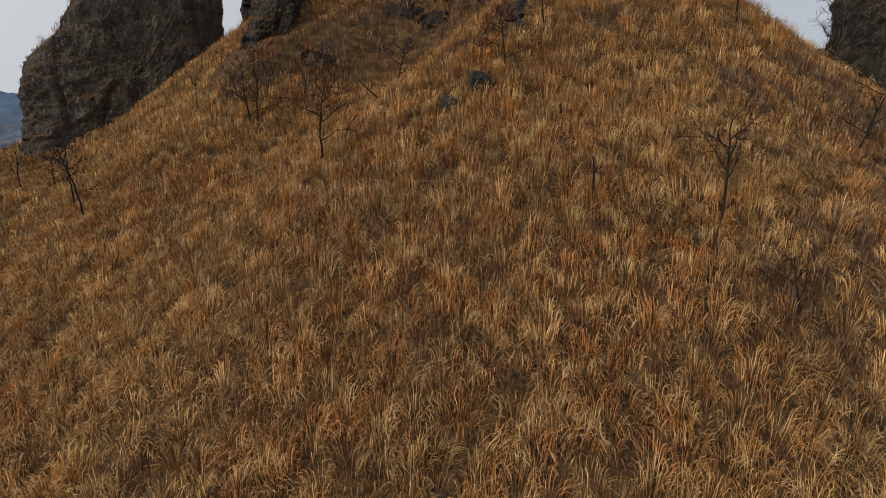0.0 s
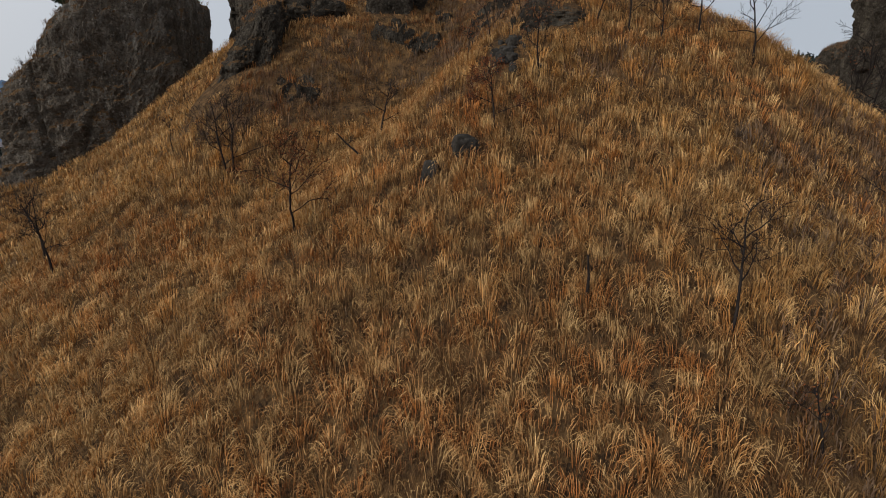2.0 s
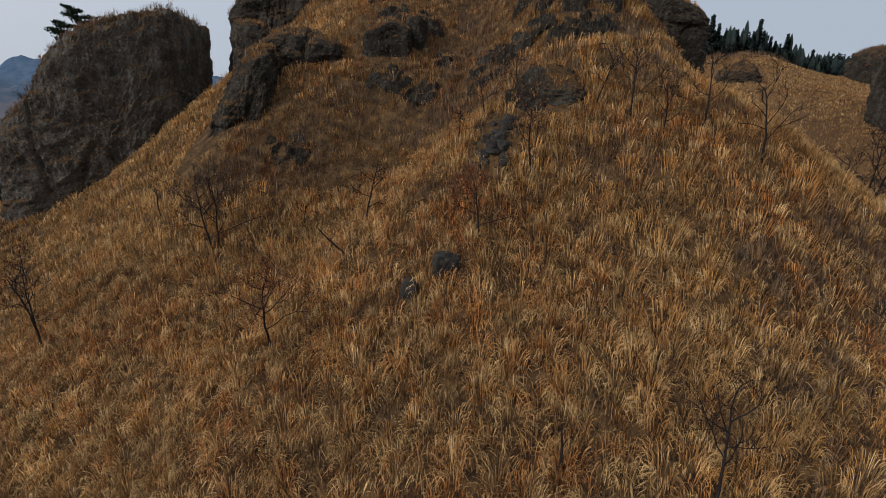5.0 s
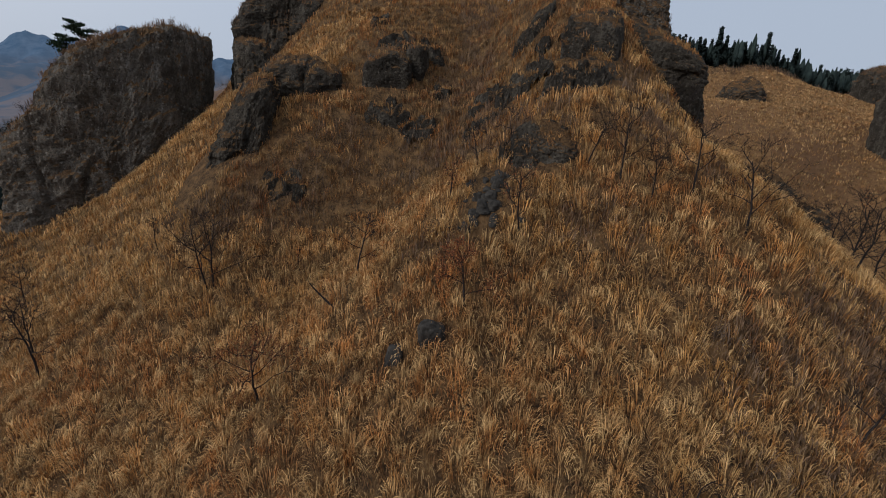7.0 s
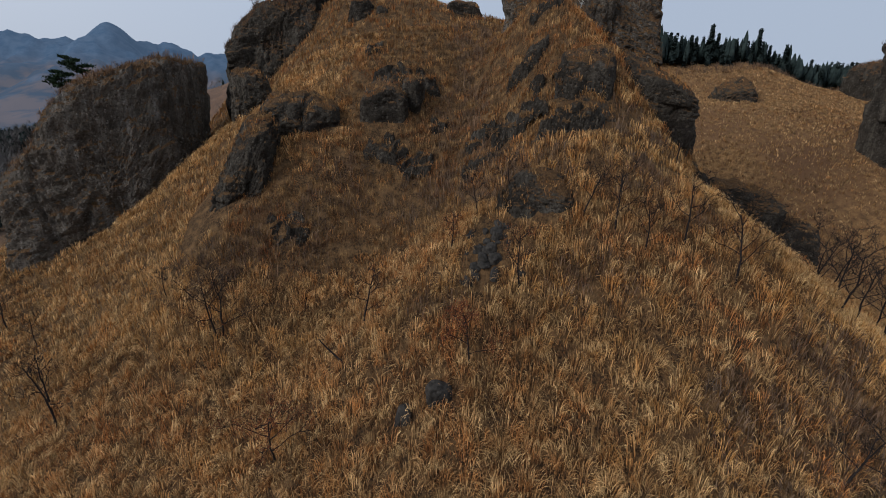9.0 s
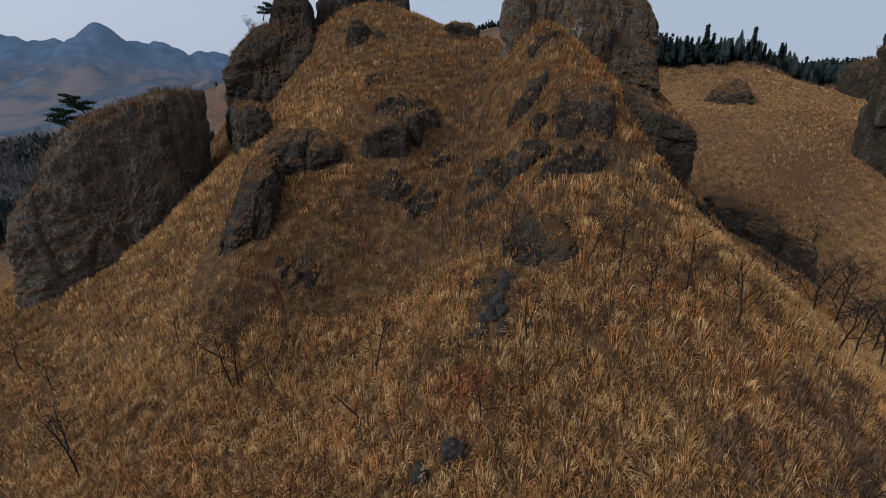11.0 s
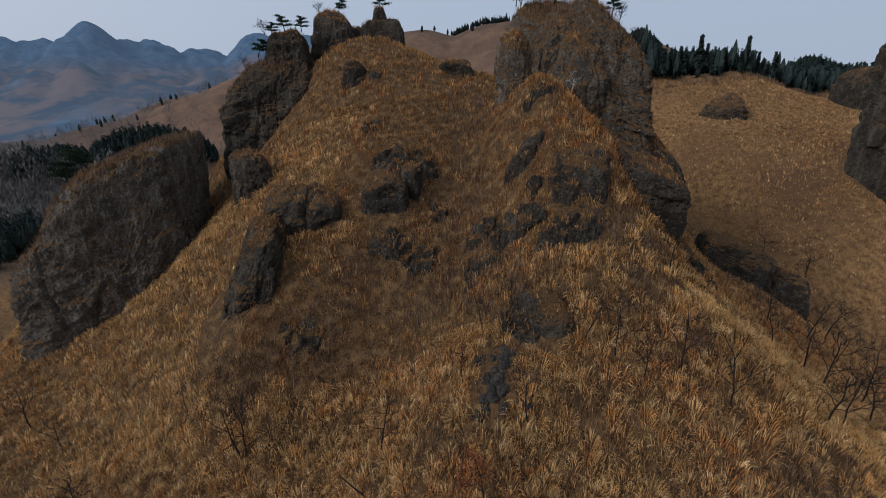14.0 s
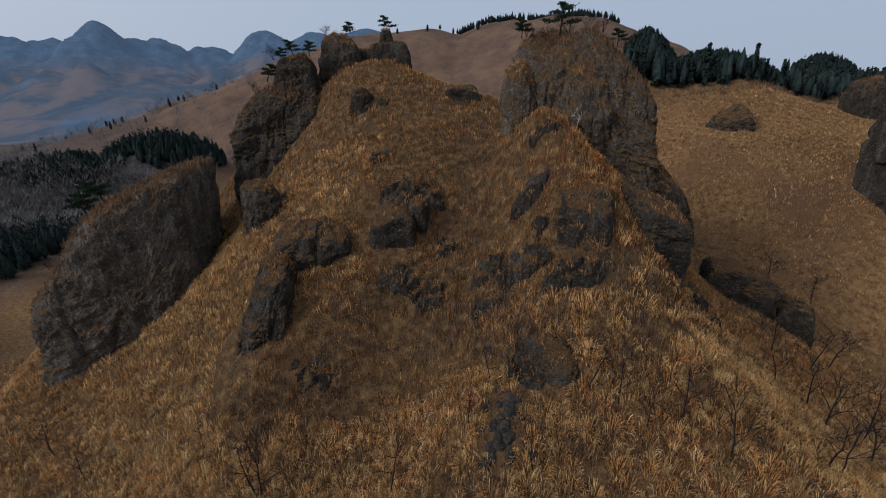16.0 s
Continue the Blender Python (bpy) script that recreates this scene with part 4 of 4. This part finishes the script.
def pine(x, y, z, tall, seed, wide=0.55, group="pines on the crags", label="small dark green pine with flat needle pads"):
    """A weathered pine with level pads of needles."""
    r = np.random.default_rng(seed)
    e = thing("pine_tree", (x, y, z), label, "tree", group)
    path = crooked(r, (0, 0, -0.3), (0.1, 0, 1), tall, 7, 0.13, 0.08)
    v, f = tube(path, np.linspace(0.035 * tall, 0.012 * tall, len(path)), 6)
    piece("trunk", mesh_from("trunk", v, f), bark_mat, e)
    for i in range(8):
        u = 0.38 + 0.62 * i / 7
        q = u * (len(path) - 1)
        k = min(int(q), len(path) - 2)
        p = path[k] + (path[k + 1] - path[k]) * (q - k)
        az = i * 2.3 + r.uniform(-0.4, 0.4)
        reach = tall * wide * (1.1 - 0.75 * u) * r.uniform(0.6, 1.1)
        tip = p + np.array([math.cos(az) * reach, math.sin(az) * reach, reach * 0.12])
        line = np.linspace(p, tip, 4)
        v, f = tube(line, np.linspace(0.014 * tall, 0.005 * tall, 4), 4)
        limb = piece("limb", mesh_from("limb", v, f), bark_mat, e)
        n = 170
        c = p + (tip - p) * r.uniform(0.3, 1.15, n)[:, None] + r.normal(0, 1, (n, 3)) * np.array([0.12, 0.12, 0.035]) * tall * (1.15 - 0.6 * u)
        d = r.normal(0, 1, (n, 3)) + np.array([0, 0, 0.7])
        d /= np.linalg.norm(d, axis=1)[:, None]
        s = np.cross(d, r.normal(0, 1, (n, 3)))
        s /= np.linalg.norm(s, axis=1)[:, None]
        ln = tall * 0.055
        vv = np.stack([c - s * ln * 0.45, c + s * ln * 0.45, c + d * ln * 1.6], 1).reshape(-1, 3)
        piece("needles", mesh_from("needles", vv, None, np.arange(n * 3).reshape(-1, 3), smooth=False), needle_mat, limb)
    return e


def stand(tops, x, y, near=1.2):
    """The height of the rock or land under a place."""
    best = float(land(x, y))
    for pts, _, _ in tops:
        d = np.hypot(pts[:, 0] - x, pts[:, 1] - y)
        if len(d) and d.min() < near:
            best = max(best, float(pts[d < near][:, 2].max()))
    return best - 0.15


for x, y, tall, seed in ((-36.3, 48.0, 2.7, 61), (-34.3, 48.2, 2.5, 62), (-13.0, 70.2, 1.8, 63), (-7.6, 71.0, 2.0, 64), (-19.0, 66.0, 1.9, 65), (-17.0, 66.2, 1.7, 66), (-20.3, 64.8, 1.5, 67),
                         (-22.5, 65.0, 2.2, 68), (11.8, 53.0, 2.6, 69), (8.2, 53.2, 1.7, 70), (17.2, 52.5, 1.5, 71)):
    pine(x, y, stand(LEDGES, x, y), tall, seed, 0.7)



def shrub(x, y, tall, seed, label="dry leafless shrub rooted on the crag"):
    """A bush of thin bare stems from one root."""
    r = np.random.default_rng(seed)
    e = thing("bare_shrub", (x, y, stand(LEDGES, x, y)), label, "shrub", "shrubs on the crags")
    for i in range(6):
        az = i * 1.05 + r.uniform(-0.4, 0.4)
        out = []
        branches(r, (0, 0, -0.2), np.array([0.5 * math.cos(az), 0.5 * math.sin(az), 1.0]), tall * r.uniform(0.6, 1.0), 0.016 * tall, 2, out)
        v, f = merged(out)
        piece("stem", mesh_from("stem", v, f), bark_mat, e)


for x, y, tall, seed in ((8.6, 52.6, 1.3, 301), (10.2, 51.6, 1.2, 302), (12.8, 53.4, 1.9, 303), (14.2, 52.8, 1.5, 304), (15.6, 52.0, 1.4, 305), (17.6, 51.4, 1.3, 306), (19.0, 50.6, 1.2, 307),
                         (-20.8, 64.0, 1.6, 308), (-15.5, 69.6, 1.4, 309), (-32.0, 50.4, 0.9, 310), (-29.6, 52.0, 0.9, 311), (-40.0, 45.6, 1.0, 312), (-23.6, 63.2, 1.3, 313)):
    shrub(x, y, tall, seed)


def crown_shape(r, places, tall, wide, level, peak=0.7):
    """Lumpy conifer crowns, one over each place: a rough core, pointed or rounded, uneven in outline."""
    u, f = SPHERES[level]
    n, k = len(places), len(u)
    h = tall * r.uniform(0.75, 1.15, n)[:, None]
    up = (u[None, :, 2] * 0.5 + 0.5) * np.ones((n, 1))
    reach = wide * r.uniform(0.8, 1.2, n)[:, None] * np.clip(1.7 * (1.04 - up), 0, 1) ** peak * np.clip(up * 5, 0.25, 1)
    flat = np.hypot(u[:, 0], u[:, 1]) + 1e-6
    dirx, diry = u[None, :, 0] / flat, u[None, :, 1] / flat
    reach = reach * (0.72 + 0.55 * r.uniform(0, 1, (n, k))) * (flat[None, :] > 0.02)
    x, y = places[:, 0:1] + dirx * reach, places[:, 1:2] + diry * reach
    z = places[:, 2:3] + h * (0.06 + 0.94 * up) + r.uniform(-0.07, 0.07, (n, k)) * tall
    return np.stack([x, y, z], -1).reshape(-1, 3), (f[None] + (np.arange(n) * k)[:, None, None]).reshape(-1, 3)


def sprays(r, places, tall, wide, n):
    """Drooping needle sprays in whorls round each place, as small three-cornered faces."""
    k = len(places) * n
    own = np.repeat(np.arange(len(places)), n)
    u = r.uniform(0.08, 1.0, k)
    az = r.uniform(0, 2 * np.pi, k)
    h = (tall * r.uniform(0.75, 1.15, len(places)))[own]
    reach = wide * (1.04 - u) ** 0.7 * r.uniform(0.5, 1.3, k)
    d = np.stack([np.cos(az), np.sin(az), np.zeros(k)], 1)
    t = np.stack([-np.sin(az), np.cos(az), np.zeros(k)], 1)
    up = np.array([0, 0, 1.0])
    foot = places[own] + d * (reach * 0.25)[:, None] + up * (u * h)[:, None]
    tip = places[own] + d * reach[:, None] + up * (u * h - 0.06 * h * r.uniform(-0.6, 1.2, k))[:, None]
    w = (0.055 * h * r.uniform(0.5, 1.3, k))[:, None]
    return np.stack([foot - t * w, foot + t * w, tip], 1).reshape(-1, 3), np.arange(k * 3).reshape(-1, 3)


def cedar_meshes(seed, tall, wide, n):
    """Trunk and crown of a conifer: a lumpy core with sprays standing out of it."""
    r = np.random.default_rng(seed)
    v, f = tube([(0, 0, 0), (0, 0, tall * 0.5), (0, 0, tall * 0.97)], [0.02 * tall, 0.013 * tall, 0.003 * tall], 6)
    trunk = mesh_from("trunk", v, f)
    trunk.materials.append(bark_mat)
    cv, cf = crown_shape(r, np.zeros((1, 3)), tall * 0.94, wide * 0.45, 2, 0.7)
    vv, vf = sprays(r, np.zeros((1, 3)), tall, wide, n)
    crown = mesh_from("crown", np.concatenate([cv, vv]), None, np.concatenate([cf, vf + len(cv)]), smooth=False)
    crown.materials.append(cedar_mat)
    return trunk, crown


KINDS = [cedar_meshes(101, 9.0, 1.8, 420), cedar_meshes(102, 8.0, 2.1, 420), cedar_meshes(103, 9.8, 1.8, 420), cedar_meshes(104, 7.4, 2.3, 420)]
PROTO = []
for (trunk_me, crown_me), x in zip(KINDS, (47, 60, 73, 84)):
    y = 116 + 0.25 * max(0, x - 60)
    e = thing("conifer_tree", (x, y, float(land(x, y)) - 0.3), "tall dark green conifer in the wood behind the slope", "tree", "conifers behind the slope")
    piece("trunk", trunk_me, None, e)
    piece("crown", crown_me, None, e)
    PROTO.append(e)
tree_rng = random.Random(5)
for i in range(285):
    u = tree_rng.uniform(0, 1)
    x = 14 + 112 * u + tree_rng.uniform(-2, 2)
    y = 112 + 0.22 * max(0, x - 60) + abs(tree_rng.gauss(0, 5)) + 0.5 * max(0, 40 - x)
    s = tree_rng.uniform(0.50, 0.82) * (1.0 - 0.45 * max(0, u - 0.55))
    copy_thing(PROTO[tree_rng.randrange(4)], pose(x, y, float(land(x, y)) - 0.3, 0, 0, tree_rng.uniform(0, 360)) @ Matrix.Scale(s, 4))


def far_wood(name, places, tall, n, wide, mat, label, up):
    """A wood some hundred metres away: a crown of many small sprays for each tree."""
    r = np.random.default_rng(len(places))
    if up < 0.5:
        v, f = crown_shape(r, places, tall * 0.92, wide * 0.5, 2)
        sv, sf = sprays(r, places, tall, wide, n)
        v, f = np.concatenate([v, sv]), np.concatenate([f, sf + len(v)])
        return tagged(piece(name, mesh_from(name, v, None, f, smooth=False), mat), label, "wood", "", "stuff")
    k = len(places) * n
    own = np.repeat(np.arange(len(places)), n)
    u = r.uniform(0.1, 1, k)
    az = r.uniform(0, 2 * np.pi, k)
    h = tall * r.uniform(0.7, 1.2, len(places))[own]
    reach = wide * ((1.05 - u) ** 0.7 if up < 0.5 else np.sin(np.clip(u, 0.05, 1) * 2.9) ** 0.6) * r.uniform(0.4, 1.0, k)
    c = places[own] + np.stack([np.cos(az) * reach, np.sin(az) * reach, u * h], 1)
    d = np.stack([np.cos(az), np.sin(az), np.full(k, up * 2.0 - 0.4)], 1) * (0.16 * tall)
    t = np.stack([-np.sin(az), np.cos(az), np.zeros(k)], 1) * ((0.075 if up < 0.5 else 0.018) * tall)
    v = np.stack([c - t, c + t, c + d], 1).reshape(-1, 3)
    ob = piece(name, mesh_from(name, v, None, np.arange(k * 3).reshape(-1, 3), smooth=False), mat)
    return tagged(ob, label, "wood", "", "stuff")


def cluster(r, n, cx, cy, a, b):
    x, y = r.normal(cx, a, n), r.normal(cy, b, n)
    return np.stack([x, y, land(x, y) - 0.3], 1)


wr = np.random.default_rng(12)
def grove(r, n, cx, cy, a, b):
    """Places spread evenly over an oval."""
    az, q = r.uniform(0, 2 * np.pi, n), np.sqrt(r.uniform(0, 1, n))
    x, y = cx + a * q * np.cos(az), cy + b * q * np.sin(az)
    return np.stack([x, y, land(x, y) - 0.3], 1)


dark = np.concatenate([grove(wr, 210, -172, 185, 25, 20), grove(wr, 230, -136, 204, 27, 18), grove(wr, 170, -140, 116, 22, 26), grove(wr, 60, -124, 138, 14, 12), cluster(wr, 40, -330, 420, 60, 50)])
far_wood("conifer_wood", dark, 7.6, 60, 2.3, far_cedar_mat, "dark conifer wood down in the valley", 0.1)
grey = np.concatenate([grove(wr, 620, -152, 155, 44, 30), cluster(wr, 260, -200, 240, 45, 45), cluster(wr, 420, -330, 380, 90, 80), cluster(wr, 200, -260, 220, 50, 40)])
far_wood("bare_wood", grey, 7.5, 40, 3.4, wood_mat, "grey leafless wood on the valley slopes, its colour lightened for haze", 0.8)
x = wr.uniform(-60, 150, 260)
crest = np.stack([x, 452 + wr.normal(0, 10, 260), np.zeros(260)], 1)
crest = crest[(crest[:, 0] > 5) | (wr.uniform(0, 1, 260) < 0.10)]
crest[:, 2] = land(crest[:, 0], crest[:, 1]) - 0.3
far_wood("crest_wood", crest, 6.5, 70, 2.4, far_cedar_mat, "row of dark conifers along the far hill's crest", 0.1)
x = wr.uniform(16, 122, 460)
band = np.stack([x, 116 + 0.22 * np.clip(x - 60, 0, None) + np.abs(wr.normal(0, 6, 460)) + 0.5 * np.clip(40 - x, 0, None), np.zeros(460)], 1)
band[:, 2] = land(band[:, 0], band[:, 1]) - 0.3
far_wood("conifer_wood", band, 5.9, 110, 1.7, cedar_mat, "dense dark conifers behind the far slope", 0.1)
knob = np.concatenate([cluster(wr, 300, 127, 308, 20, 12), cluster(wr, 330, 175, 300, 38, 12), cluster(wr, 300, 243, 304, 24, 12)])
far_wood("hill_wood", knob, 6.5, 54, 2.6, far_cedar_mat, "dark wooded hill behind the slope", 0.1)

# ---- boulders and rubble ----
rock((1.75, 21.4, float(land(1.75, 21.4)) + 0.12), (0.62, 0.5, 0.50), 15, 4, 3.0, 0.16, (0, 0), 0.1, 71, 0.4, False, mat=boulder_mat, name="boulder", label="dark lichen-grey boulder half hidden in grass", group="boulders")
rock((0.25, 21.0, float(land(0.25, 21.0)) + 0.05), (0.42, 0.4, 0.42), -10, 4, 3.0, 0.16, (0, 0), 0.1, 72, 0.4, False, mat=boulder_mat, name="boulder", label="dark lichen-grey boulder half hidden in grass", group="boulders")
rub = random.Random(9)
for i in range(34):
    u = rub.uniform(0, 1)
    x, y = 3.6 + 0.5 * u + rub.gauss(0, 0.75), 25.6 + 2.8 * u + rub.gauss(0, 0.25)
    s = rub.uniform(0.10, 0.30)
    rock((x, y, float(land(x, y)) + 0.1 * s), (s * rub.uniform(0.8, 1.7), s, s * rub.uniform(0.4, 0.8)), rub.uniform(0, 90), 3, 4.0, 0.2, (rub.uniform(-0.3, 0.3), 0.5), 0.1, 80 + i, 0.3, False,
         mat=boulder_mat, name="stone", label="grey broken stone in the rubble patch", group="rubble stones")


def birch():
    e = thing("birch_sapling", (12.2, 46.2, float(land(12.2, 46.2)) - 0.1), "pale slim birch stem against the dark crag", "tree")
    r = np.random.default_rng(3)
    path = crooked(r, (0, 0, 0), (0.05, 0, 1), 1.7, 6, 0.04, 0.02)
    v, f = tube(path, np.linspace(0.026, 0.012, len(path)), 6)
    piece("trunk", mesh_from("trunk", v, f), birch_mat, e)
    out = []
    for k in (3, 4, 5):
        branches(r, path[k], (r.uniform(-1, 1), -0.3, 0.8), 0.9, 0.02, 1, out)
    v, f = merged(out)
    piece("limb", mesh_from("limb", v, f), birch_mat, e)


birch()
